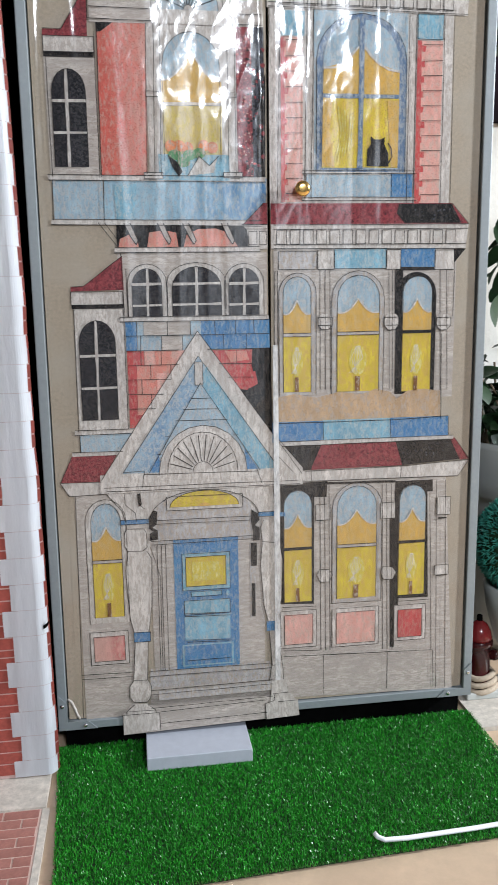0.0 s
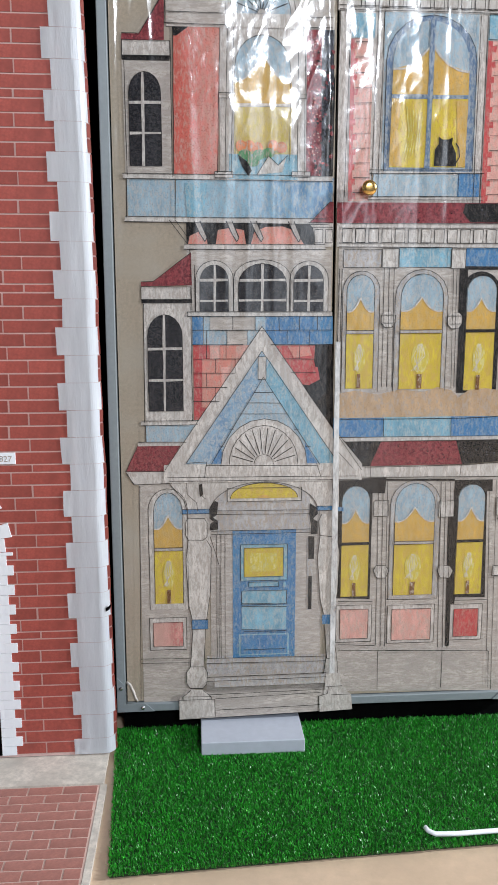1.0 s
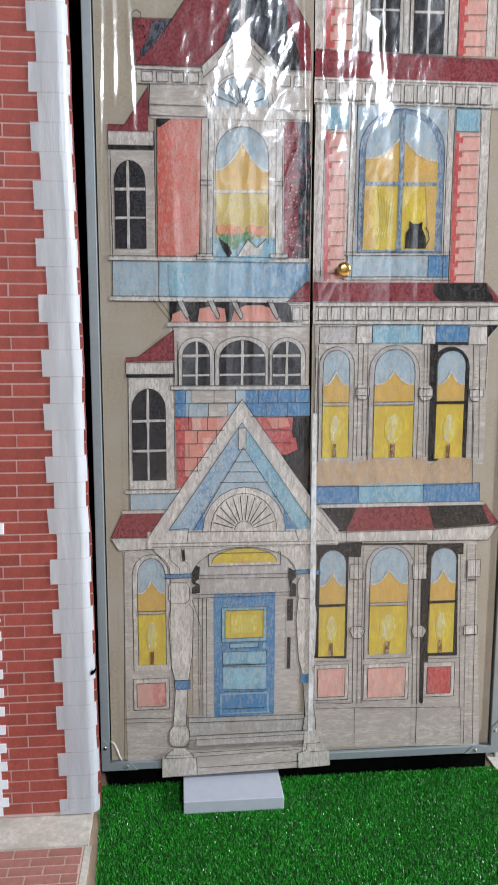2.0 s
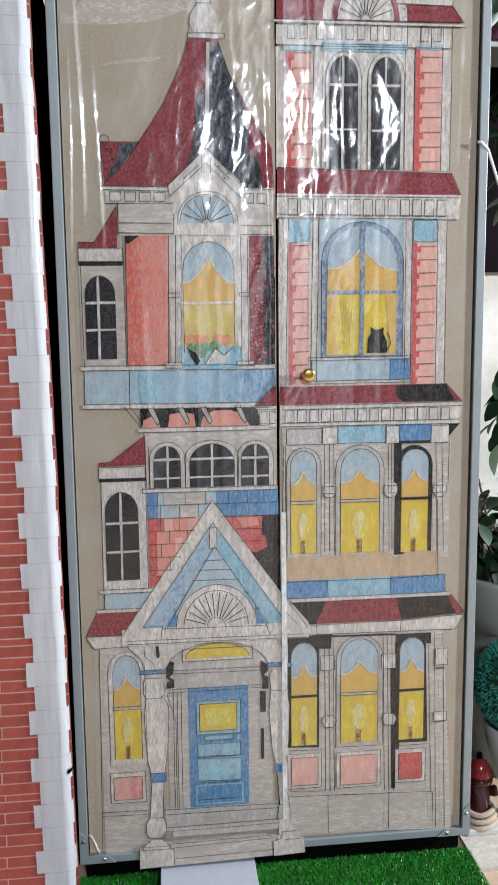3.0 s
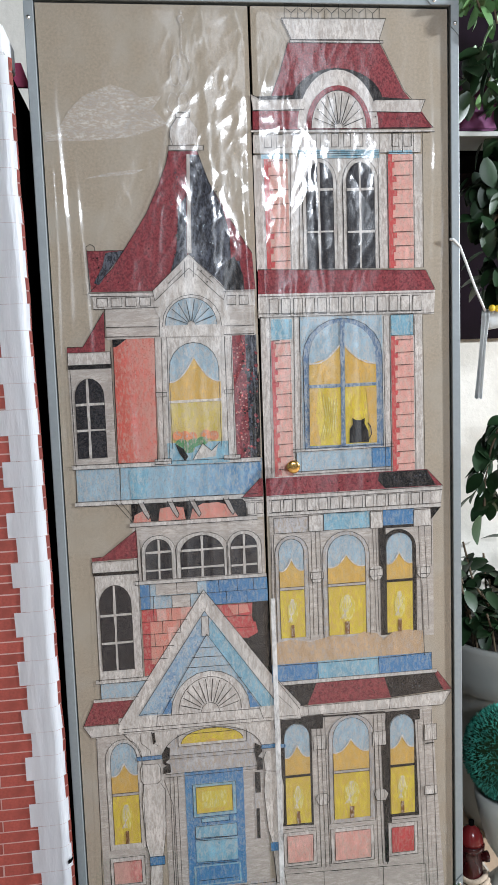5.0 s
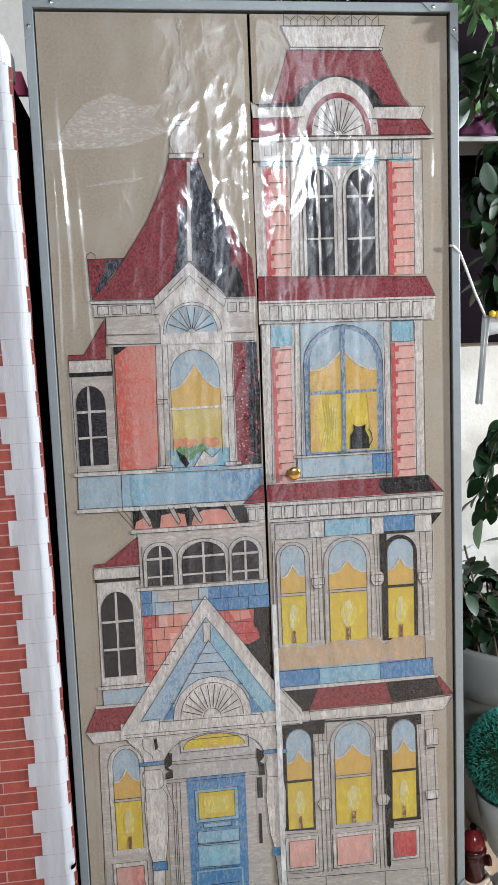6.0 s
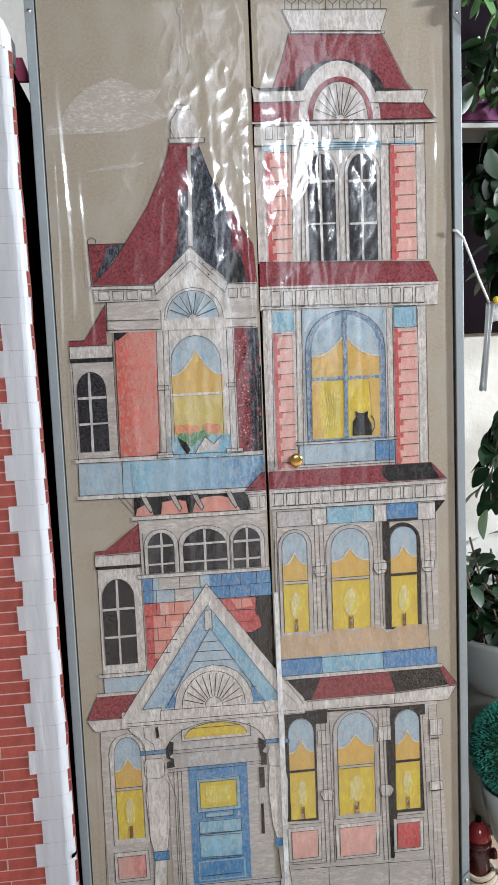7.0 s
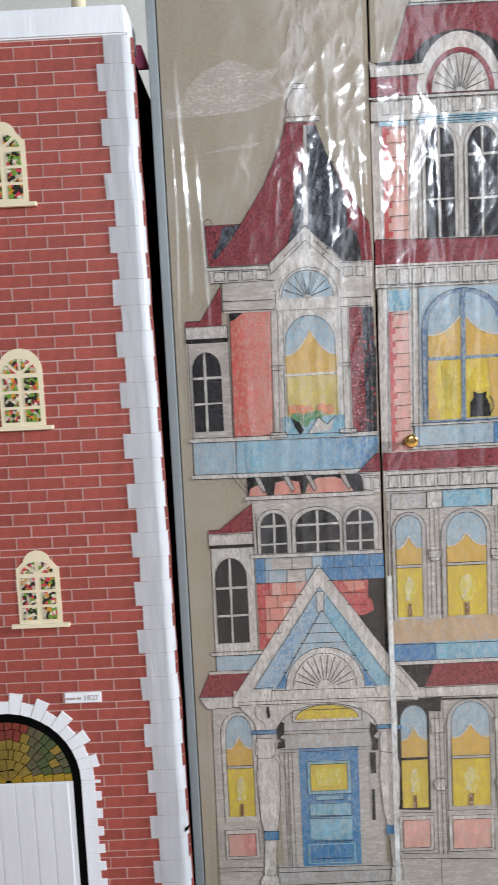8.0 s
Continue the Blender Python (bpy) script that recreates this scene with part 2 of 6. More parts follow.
stile_l = rail("stile", FX0, FX0 + RAIL, FZ0, FZ1)
stile_r = rail("stile", FX1 - RAIL, FX1, FZ0, FZ1)
rail_b = rail("rail", FX0 + RAIL, FX1 - RAIL, FZ0, FZ0 + RAIL - 0.001)
rail_t = rail("rail", FX0 + RAIL, FX1 - RAIL, FZ1 - RAIL, FZ1)
under(part("backing_board", boxed(FX0 + 0.004, FX1 - 0.004, 0.014, 0.02, FZ0 + 0.004, FZ1 - 0.004), BLACK, None, "black backing board"), screen)
for dx, x in ((1, FX0), (-1, FX1)):
    for dz, z in ((1, FZ0), (-1, FZ1)):
        bm = bmesh.new()
        prism(bm, [(x + dx * 0.001, z + dz * 0.001), (x + dx * 0.075, z + dz * 0.001), (x + dx * 0.058, z + dz * 0.0175), (x + dx * 0.0175, z + dz * 0.0175), (x + dx * 0.0175, z + dz * 0.058), (x + dx * 0.001, z + dz * 0.075)], -0.0092, -0.0072)
        plate = under(part("corner_plate", bm, FRAME_GREY, None), screen)
        for px, pz in ((0.052, 0.009), (0.009, 0.052)):
            bm = bmesh.new()
            bmesh.ops.create_uvsphere(bm, u_segments=10, v_segments=6, radius=0.0042)
            bmesh.ops.scale(bm, vec=(1, 0.5, 1), verts=bm.verts)
            bmesh.ops.translate(bm, vec=(x + dx * px, -0.0095, z + dz * pz), verts=bm.verts)
            under(part("rivet", bm, STEEL_BRIGHT, None, "bright rivet", True), screen)

PX0, PX1, PZ0, PZ1 = -0.4072, 0.402, 0.0755, 1.9865
leaf_l = under(part("door_leaf", boxed(PX0, -0.0028, 0.0, 0.012, PZ0, PZ1), KRAFT, None, "kraft paper sheet with a crayon tower house"), screen)
leaf_r = under(part("door_leaf", boxed(0.0028, PX1 - 0.001, 0.0, 0.012, PZ0, PZ1), KRAFT, None, "kraft paper sheet with a crayon bay house"), screen)

# painted shapes: millimetres on the sheet, in thin layers
LAYER = 0.0005
ART = {}
SHEETS = [0]


def begin(name, leaf, label="", lift=0.0):
    ART.clear()
    SHEETS[0] += 1
    ART.update(bm=bmesh.new(), name=name, leaf=leaf, label=label, mats=[], lift=lift, count=0)


def slot(m):
    if m not in ART["mats"]:
        ART["mats"].append(m)
    return ART["mats"].index(m)


def poly(m, layer, *pts):
    bm = ART["bm"]
    ART["count"] += 1
    y = -LAYER * layer - ART["lift"] - 0.0001 - 0.0000018 * min(ART["count"], 220) - 0.0000012 * SHEETS[0]
    f = bm.faces.new([bm.verts.new((x / 1000, y, z / 1000)) for x, z in pts])
    f.material_index = slot(m)
    f.normal_update()
    if f.normal.y > 0:
        f.normal_flip()


def rect(m, layer, x0, z0, x1, z1):
    j = [random.uniform(-0.6, 0.6) for _ in range(4)]
    poly(m, layer, (x0 + j[0], z0), (x1 + j[1], z0 + j[2]), (x1 - j[1], z1), (x0, z1 + j[3]))


def arc_pts(x0, x1, spring, rise, n=14, grow=0.0):
    cx, rx = (x0 + x1) / 2, (x1 - x0) / 2
    return [(cx + rx * math.cos(math.pi * k / n), spring + rise * math.sin(math.pi * k / n)) for k in range(n + 1)]


def arch(m, layer, x0, z0, x1, z1, rise):
    """An arched opening: its box from (x0, z0) to the crown z1."""
    poly(m, layer, (x0, z0), (x1, z0), *arc_pts(x0, x1, z1 - rise, rise))


def disc(m, layer, x, z, rx, rz, n=18):
    poly(m, layer, *[(x + rx * math.cos(2 * math.pi * k / n), z + rz * math.sin(2 * math.pi * k / n)) for k in range(n)])


def half(m, layer, x, z, rx, rz, n=18):
    """The upper half of a disc."""
    poly(m, layer, *[(x + rx * math.cos(math.pi * k / n), z + rz * math.sin(math.pi * k / n)) for k in range(n + 1)])


def stroke(m, layer, w, *pts):
    """A drawn line with a slightly unsteady hand."""
    for (xa, za), (xb, zb) in zip(pts, pts[1:]):
        d = math.hypot(xb - xa, zb - za)
        if d < 0.3:
            continue
        n = max(1, min(8, int(d / 22)))
        nx, nz = -(zb - za) / d, (xb - xa) / d
        path, wide = [], []
        for k in range(n + 1):
            o = random.uniform(-0.35, 0.35) if 0 < k < n else 0
            path.append((xa + (xb - xa) * k / n + nx * o, za + (zb - za) * k / n + nz * o))
            wide.append(w * random.uniform(0.36, 0.62))
        poly(m, layer, *[(p[0] + nx * h, p[1] + nz * h) for p, h in zip(path, wide)], *[(p[0] - nx * h, p[1] - nz * h) for p, h in reversed(list(zip(path, wide)))])


def ink(*pts, w=1.05):
    stroke(INK, 7, w, *pts)


def frame_ink(x0, z0, x1, z1, w=1.0):
    ink((x0, z0), (x1, z0), w=w)
    ink((x1, z0), (x1, z1), w=w)
    ink((x1, z1), (x0, z1), w=w)
    ink((x0, z1), (x0, z0), w=w)


def arch_ink(x0, z0, x1, z1, rise, w=1.0):
    ink((x1, z0), *arc_pts(x0, x1, z1 - rise, rise, 10), (x0, z0), w=w)


def end():
    ob = part(ART["name"], ART["bm"], ART["mats"], None, ART["label"])
    return keep_under(ob, ART["leaf"])


def keep_under(ob, parent):
    bpy.context.view_layer.update()
    ob.parent = parent
    ob.matrix_parent_inverse = parent.matrix_world.inverted()
    return ob


def candle_window(x0, z0, x1, z1, rise, bar, dark=False, lean=0):
    """A lit window: blue sky glass, gold curtain with a peak, yellow pane with a candle."""
    w, h, cx = x1 - x0, z1 - z0, (x0 + x1) / 2
    arch(SKY, 2, x0, z0, x1, z1, rise)
    low = bar + (z1 - bar) * 0.36
    peak = bar + (z1 - bar) * 0.60
    swag = [(x0 + w * k / 12, low + (peak - low) * (1 - abs(k - 6) / 6) ** 2.1 - 3 * math.sin(math.pi * abs(k - 6) / 6)) for k in range(13)]
    poly(GOLD, 3, (x0, bar), (x1, bar), *swag[::-1])
    stroke(CREAM, 4, 2.6, *swag)
    rect(YELLOW, 3, x0, z0, x1, bar)
    disc(GLOW, 4, cx, z0 + (bar - z0) * 0.54, w * 0.21, (bar - z0) * 0.26)
    for k in range(5):
        stroke(CREAM, 4, 1.1, (cx - w * 0.05 * k, z0 + (bar - z0) * 0.32), (cx - w * (0.16 - 0.07 * k), z0 + (bar - z0) * 0.58), (cx + w * 0.02 * (k - 2), z0 + (bar - z0) * 0.78))
    rect(BROWN, 5, cx - w * 0.055 - 1, z0 + 1, cx + w * 0.055, z0 + (bar - z0) * 0.26)
    frame = SOOT if dark else GREY
    rect(frame, 5, x0, bar - 3.2, x1, bar + 3)
    if not dark:
        ink((x0, bar - 3.2), (x1, bar - 3.2), w=1)
        ink((x0, bar + 3), (x1, bar + 3), w=1)
    arch_ink(x0, z0, x1, z1, rise)


def dark_window(x0, z0, x1, z1, rise, bars, uprights, w=4.5):
    """A dark arched window with pale glazing bars."""
    arch(PANE, 3, x0, z0, x1, z1, rise)
    for z in bars:
        stroke(CREAM, 5, w, (x0 - 1, z), (x1 + 1, z + 1))
    for x in uprights:
        stroke(CREAM, 5, w, (x, z0), (x + 1, z1))
    arch_ink(x0, z0, x1, z1, rise, 1)


def dentils(x0, z0, x1, z1, step, slope=0):
    n = int((x1 - x0) / step)
    for k in range(n):
        xa = x0 + k * step
        dz = slope * k / max(1, n)
        rect(CREAM, 4, xa + 2, z0 + dz, xa + step - 5, z1 + dz)
        frame_ink(xa + 2, z0 + dz, xa + step - 5, z1 + dz, 0.9)


def speckle(m, layer, x0, z0, x1, z1, n, r0, r1):
    """Scattered crayon dabs of uneven size and outline."""
    for _ in range(n):
        x, z, r = random.uniform(x0, x1), random.uniform(z0, z1), random.uniform(r0, r1)
        a = random.uniform(0, 6)
        poly(m, layer, *[(x + r * random.uniform(0.5, 1.2) * math.cos(a + k * 1.05), z + r * random.uniform(0.5, 1.1) * math.sin(a + k * 1.05)) for k in range(6)])


def fan(m, x, z, r, rise, hub, spokes, lo=0):
    poly(m, 4, *[(x + r * math.cos(math.pi * k / 16), z + rise * math.sin(math.pi * k / 16)) for k in range(17)])
    ink(*[(x + r * math.cos(math.pi * k / 14), z + rise * math.sin(math.pi * k / 14)) for k in range(15)], w=1.1)
    for k in range(1, spokes):
        a = math.pi * k / spokes
        ink((x + hub * 1.15 * math.cos(a), z + hub * 1.1 * math.sin(a)), (x + r * 0.94 * math.cos(a), z + rise * 0.94 * math.sin(a)), w=1.5)
    poly(CREAM, 6, *[(x + hub * math.cos(math.pi * k / 8), z + hub * math.sin(math.pi * k / 8)) for k in range(9)])
    ink(*[(x + hub * math.cos(math.pi * k / 8), z + hub * math.sin(math.pi * k / 8)) for k in range(9)], w=1)


def brick_rows(x0, z0, x1, z1, step, red_left=True):
    """Pink siding with a ragged red edge and drawn joints."""
    rect(PINK, 2, x0, z0, x1, z1)
    if red_left:
        rect(RED, 3, x0, z0, x0 + (x1 - x0) * 0.18, z1)
    z, k = z0 + step * 0.6, 0
    while z < z1 - 3:
        if red_left:
            rect(RED, 3, x0 + (x1 - x0) * 0.17, z - step * 0.45, x0 + (x1 - x0) * random.uniform(0.24, 0.36), z - step * 0.05)
        ink((x0 + (x1 - x0) * 0.22, z), (x1, z + 0.6), w=1)
        z += step

# ---- the painted house: tower side ----

begin("painted_cloud", leaf_l, "white chalk cloud")
poly(CHALK, 1, (-403, 1750), (-378, 1754), (-355, 1791), (-326, 1818), (-273, 1839), (-233, 1826), (-217, 1814), (-176, 1819), (-194, 1794), (-167, 1765), (-237, 1741), (-320, 1734), (-404, 1733))
poly(CHALK, 1, (-334, 1663), (-280, 1675), (-213, 1681), (-238, 1671))
end()

begin("painted_finial", leaf_l, "white chalk finial")
stroke(CHALK, 2, 2, (-132, 1976), (-132, 1966))
disc(CHALK, 2, -133, 1960, 6, 8)
disc(KRAFT, 3, -133, 1960, 3, 6)
stroke(CHALK, 2, 2, (-133, 1953), (-133, 1895))
stroke(CHALK, 2, 1.6, (-136, 1865), (-138, 1850), (-143, 1840), (-148, 1836), (-154, 1840), (-157, 1850), (-158, 1865), (-156, 1880), (-151, 1891), (-146, 1895), (-140, 1891), (-137, 1880), (-136, 1865))
stroke(CHALK, 2, 1.6, (-119, 1865), (-122, 1850), (-126, 1840), (-132, 1836), (-137, 1840), (-141, 1850), (-141, 1865), (-139, 1880), (-135, 1891), (-129, 1895), (-124, 1891), (-120, 1880), (-119, 1865))
stroke(CHALK, 2, 1.6, (-143, 1806), (-145, 1797), (-149, 1790), (-155, 1788), (-160, 1790), (-164, 1797), (-165, 1806), (-163, 1815), (-159, 1822), (-153, 1824), (-148, 1822), (-144, 1815), (-143, 1806))
stroke(CHALK, 2, 1.6, (-122, 1806), (-124, 1797), (-129, 1790), (-134, 1788), (-140, 1790), (-143, 1797), (-144, 1806), (-142, 1815), (-138, 1822), (-132, 1824), (-127, 1822), (-123, 1815), (-122, 1806))
rect(CREAM, 2, -151, 1777, -124, 1786)
frame_ink(-151, 1777, -124, 1786)
poly(CREAM, 2, (-149, 1777), (-125, 1777), (-109, 1754), (-113, 1727), (-163, 1725), (-165, 1749), (-160, 1761))
ink((-149, 1777), (-162, 1759), (-165, 1742), (-159, 1725))
rect(CREAM, 2, -168, 1715, -99, 1724)
frame_ink(-168, 1715, -99, 1724)
end()

begin("painted_roof", leaf_l, "maroon crayon tower roof with a slate shadow")
poly(MAROON, 2, (-168, 1714), (-112, 1714), (-92, 1655), (-65, 1606), (-40, 1563), (-10, 1515), (-5, 1443), (-334, 1446), (-288, 1491), (-245, 1553), (-217, 1595), (-191, 1648), (-174, 1690))
poly(SLATE, 3, (-128, 1707), (-110, 1707), (-92, 1655), (-67, 1606), (-53, 1552), (-53, 1502), (-35, 1500), (-29, 1443), (-74, 1443), (-135, 1509))
poly(SOOT, 4, (-64, 1498), (-46, 1509), (-29, 1472), (-28, 1443), (-72, 1443))
poly(SLATE, 3, (-153, 1608), (-137, 1629), (-141, 1505), (-175, 1479), (-161, 1522))
poly(CREAM, 4, (-133, 1708), (-127, 1708), (-131, 1517), (-140, 1517))
poly(MAROON, 2, (-336, 1525), (-261, 1525), (-309, 1472), (-332, 1446), (-334, 1481))
poly(SLATE, 3, (-300, 1521), (-263, 1525), (-293, 1489), (-316, 1459), (-326, 1463), (-308, 1493))
ink((-336, 1525), (-263, 1525))
ink((-336, 1525), (-334, 1446))
ink((-168, 1714), (-174, 1690), (-191, 1648), (-217, 1595), (-245, 1553), (-288, 1491), (-332, 1448))
ink((-112, 1714), (-92, 1655), (-65, 1606), (-40, 1563), (-10, 1515))
ink((-337, 1525), (-337, 1533), (-329, 1538), (-321, 1533), (-321, 1525))
speckle(SLATE, 4, -166, 1608, -142, 1703, 14, 0.8, 2.2)
speckle(SOOT, 4, -218, 1449, -153, 1576, 20, 0.7, 1.9)
speckle(SOOT, 4, -289, 1449, -203, 1486, 10, 0.7, 1.7)
speckle(SOOT, 5, -119, 1456, -74, 1650, 26, 1, 3.2)
speckle(SKY, 5, -122, 1500, -77, 1682, 16, 0.8, 2.4)
speckle(SOOT, 4, -163, 1501, -144, 1576, 9, 1.5, 4)
speckle(SOOT, 4, -325, 1459, -295, 1519, 9, 1.2, 3)
end()

begin("painted_cornice", leaf_l)
poly(CREAM, 3, (-338, 1444), (-205, 1443), (-206, 1432), (-329, 1429))
rect(CREAM, 3, -330, 1412, -207, 1436)
ink((-338, 1444), (-209, 1443))
ink((-334, 1437), (-209, 1435))
ink((-329, 1412), (-202, 1413))
dentils(-324, 1416, -209, 1433, 28)
rect(CREAM, 3, -72, 1409, -8, 1443)
dentils(-66, 1414, -12, 1432, 25)
ink((-70, 1441), (-7, 1440))
rect(PALE, 3, -307, 1352, -9, 1412)
ink((-307, 1412), (-310, 1357))
ink((-307, 1376), (-206, 1375))
ink((-310, 1357), (-202, 1356))
ink((-72, 1372), (-11, 1372))
ink((-73, 1355), (-11, 1355))
poly(CREAM, 4, (-137, 1516), (-212, 1445), (-209, 1412), (-201, 1393), (-202, 1354), (-59, 1352), (-60, 1410), (-65, 1443), (-74, 1456))
ink((-137, 1516), (-212, 1445), (-208, 1425), (-138, 1488), (-71, 1424), (-65, 1443), (-137, 1516))
ink((-201, 1393), (-202, 1354))
stroke(INK, 7, 1, (-181, 1458), (-152, 1485))
stroke(INK, 7, 1, (-122, 1487), (-90, 1457))
rect(CREAM, 5, -146, 1470, -127, 1509)
ink((-146, 1501), (-147, 1470))
ink((-128, 1500), (-129, 1470))
half(CREAM, 4, -138, 1376, 60, 58)
fan(SKY, -138, 1376, 52, 54, 8, 9)
arch_ink(-195, 1373, -77, 1436, 58)
end()

begin("painted_side_wing", leaf_l)
poly(MAROON, 2, (-310, 1407), (-311, 1329), (-386, 1328), (-385, 1339), (-354, 1339))
ink((-310, 1407), (-354, 1339), (-385, 1339))
rect(CREAM, 2, -385, 1302, -301, 1328)
frame_ink(-385, 1302, -301, 1328)
rect(SOOT, 3, -386, 1295, -301, 1304)
poly(PALE, 1, (-386, 1297), (-300, 1295), (-300, 1097), (-384, 1100))
dark_window(-375, 1116, -318, 1276, 36, (1224, 1172,), (-351,))
ink((-300, 1337), (-300, 1097))
ink((-382, 1295), (-381, 1100))
end()

begin("painted_red_wall", leaf_l, "red crayon rounded wall fading to pink")
poly(RED_FADE, 2, (-295, 1342), (-278, 1356), (-211, 1355), (-217, 1101), (-297, 1099))
poly(SOOT, 3, (-297, 1357), (-262, 1356), (-289, 1337), (-295, 1337))
ink((-295, 1350), (-297, 1099))
end()

begin("painted_flower_window", leaf_l, "crayon window with a gold curtain and a flower box")
rect(CREAM, 1, -213, 1102, -57, 1355)
rect(CREAM, 2, -213, 1102, -196, 1356)
rect(CREAM, 2, -77, 1099, -57, 1354)
arch(CREAM, 2, -199, 1121, -74, 1349, 52)
ink((-212, 1353), (-218, 1105))
ink((-199, 1353), (-204, 1105))
ink((-188, 1353), (-193, 1104))
ink((-72, 1351), (-72, 1104))
ink((-59, 1350), (-59, 1104))
rect(PALE, 3, -215, 1235, -193, 1247)
frame_ink(-215, 1234, -193, 1243)
frame_ink(-76, 1236, -56, 1243)
arch(SKY, 3, -186, 1127, -86, 1341, 54)
arch_ink(-186, 1127, -86, 1341, 54)
SWAG = [(-188 + 105 * k / 14, 1262 + 50 * (1 - abs(k - 7) / 7) ** 1.8 - 3 * math.sin(math.pi * abs(k - 7) / 7)) for k in range(15)]
poly(GOLD, 4, (-188, 1224), (-83, 1226), *SWAG[::-1])
stroke(CREAM, 5, 2.4, *SWAG)
poly(OLIVE, 4, (-187, 1220), (-83, 1221), (-84, 1127), (-188, 1130))
stroke(CREAM, 6, 5, (-191, 1223), (-82, 1224))
rect(TEAL, 5, -197, 1095, -71, 1139)
disc(ORANGE, 6, -175, 1153, 10, 10)
disc(ORANGE, 6, -160, 1153, 10, 10)
disc(ORANGE, 6, -145, 1150, 10, 10)
disc(ORANGE, 6, -117, 1154, 10, 10)
disc(ORANGE, 6, -101, 1151, 10, 10)
disc(GREEN, 6, -168, 1138, 12, 9)
disc(GREEN, 6, -142, 1138, 12, 9)
disc(GREEN, 6, -153, 1126, 12, 9)
disc(GREEN, 6, -125, 1141, 12, 9)
poly(SOOT, 6, (-181, 1138), (-164, 1126), (-155, 1110), (-162, 1101), (-173, 1117))
poly(CREAM, 6, (-146, 1103), (-125, 1136), (-107, 1120), (-93, 1133), (-100, 1108))
ink((-146, 1103), (-125, 1136), (-107, 1120), (-90, 1137))
rect(CREAM, 6, -223, 1097, -190, 1108)
frame_ink(-223, 1097, -190, 1108)
rect(CREAM, 6, -82, 1100, -48, 1109)
frame_ink(-82, 1100, -48, 1109)
end()

begin("painted_vine", leaf_l, "maroon and black crayon creeper")
poly(MAROON, 2, (-57, 1354), (-25, 1353), (-22, 1098), (-55, 1099))
poly(SLATE, 2, (-30, 1353), (-7, 1353), (-6, 1100), (-27, 1098))
poly(SOOT, 3, (-21, 1233), (-4, 1278), (-6, 1100), (-20, 1098))
speckle(SOOT, 4, -40, 1100, -16, 1350, 70, 1.0, 3.6)
speckle(MAROON, 4, -30, 1118, -8, 1323, 22, 1.5, 5)
speckle(PINK, 4, -54, 1101, -27, 1340, 46, 0.8, 2.6)
speckle(RED, 4, -54, 1101, -24, 1345, 40, 1.0, 3.4)
speckle(SLATE, 4, -28, 1104, -8, 1345, 26, 1.5, 5)
end()

begin("painted_balcony", leaf_l, "blue crayon balcony band with cream ledges")
rect(SKY, 2, -382, 1024, -296, 1096)
poly(BLUE_FADE, 2, (-293, 1097), (-4, 1099), (-8, 1023), (-296, 1024))
poly(TEAL, 3, (-278, 1087), (-237, 1088), (-244, 1026), (-274, 1026))
poly(CREAM, 4, (-390, 1103), (-6, 1102), (-6, 1093), (-388, 1094))
ink((-390, 1103), (-6, 1102))
ink((-388, 1094), (-6, 1093))
poly(CREAM, 4, (-387, 1028), (-13, 1026), (-13, 1016), (-388, 1019))
ink((-387, 1028), (-13, 1026))
ink((-388, 1019), (-13, 1016))
ink((-382, 1093), (-384, 1026))
ink((-295, 1092), (-296, 1024))
end()

begin("painted_bracket_row", leaf_l, "cream brackets over a salmon and black band")
rect(SOOT, 2, -276, 980, -39, 1022)
poly(SALMON, 3, (-273, 979), (-270, 994), (-253, 1002), (-241, 1001), (-237, 979))
poly(SALMON, 3, (-222, 979), (-218, 1005), (-193, 1009), (-170, 1005), (-166, 980))
poly(SALMON, 3, (-157, 980), (-151, 1001), (-130, 1011), (-98, 1012), (-73, 1004), (-58, 980))
for bx0 in (-262, -203, -158, -88):
    poly(PALE, 4, (bx0, 1021), (bx0 + 11, 1021), (bx0 + 24, 991), (bx0 + 20, 984), (bx0 + 11, 998))
    ink((bx0, 1021), (bx0 + 11, 998), (bx0 + 20, 984), (bx0 + 24, 991), (bx0 + 11, 1021), w=1.6)
ink((-307, 1022), (-276, 982))
ink((-296, 1022), (-274, 992))
poly(CREAM, 4, (-280, 979), (-18, 980), (-17, 971), (-281, 970))
ink((-280, 979), (-18, 980))
ink((-281, 970), (-17, 971))
poly(MAROON, 5, (-48, 1019), (-10, 1057), (-3.5, 1057), (-3.5, 1019))
ink((-48, 1019), (-10, 1057))
poly(CREAM, 5, (-50, 1019), (-3.5, 1019), (-3.5, 976), (-36, 975), (-41, 1009))
frame_ink(-38, 983, -23, 1007)
frame_ink(-18, 983, -5, 1007)
ink((-50, 1019), (-4, 1019))
ink((-46, 1011), (-4, 1011))
end()

begin("painted_triple_window", leaf_l, "three dark arched windows with cream bars")
rect(PALE, 1, -276, 852, -5, 970)
arch(CREAM, 2, -260, 857, -190, 950, 34)
arch_ink(-260, 857, -190, 950, 34)
arch(CREAM, 2, -189, 857, -82, 952, 34)
arch_ink(-189, 857, -82, 952, 34)
arch(CREAM, 2, -84, 857, -11, 950, 34)
arch_ink(-84, 857, -11, 950, 34)
dark_window(-252, 857, -199, 942, 29, (914, 876,), (-225,))
dark_window(-180, 857, -90, 945, 38, (914, 877,), (-136,))
dark_window(-76, 857, -20, 942, 29, (914, 876,), (-48,))
rect(CREAM, 4, -276, 848, -2, 856)
frame_ink(-276, 848, -2, 856)
ink((-270, 970), (-267, 857))
ink((-262, 942), (-261, 857))
end()

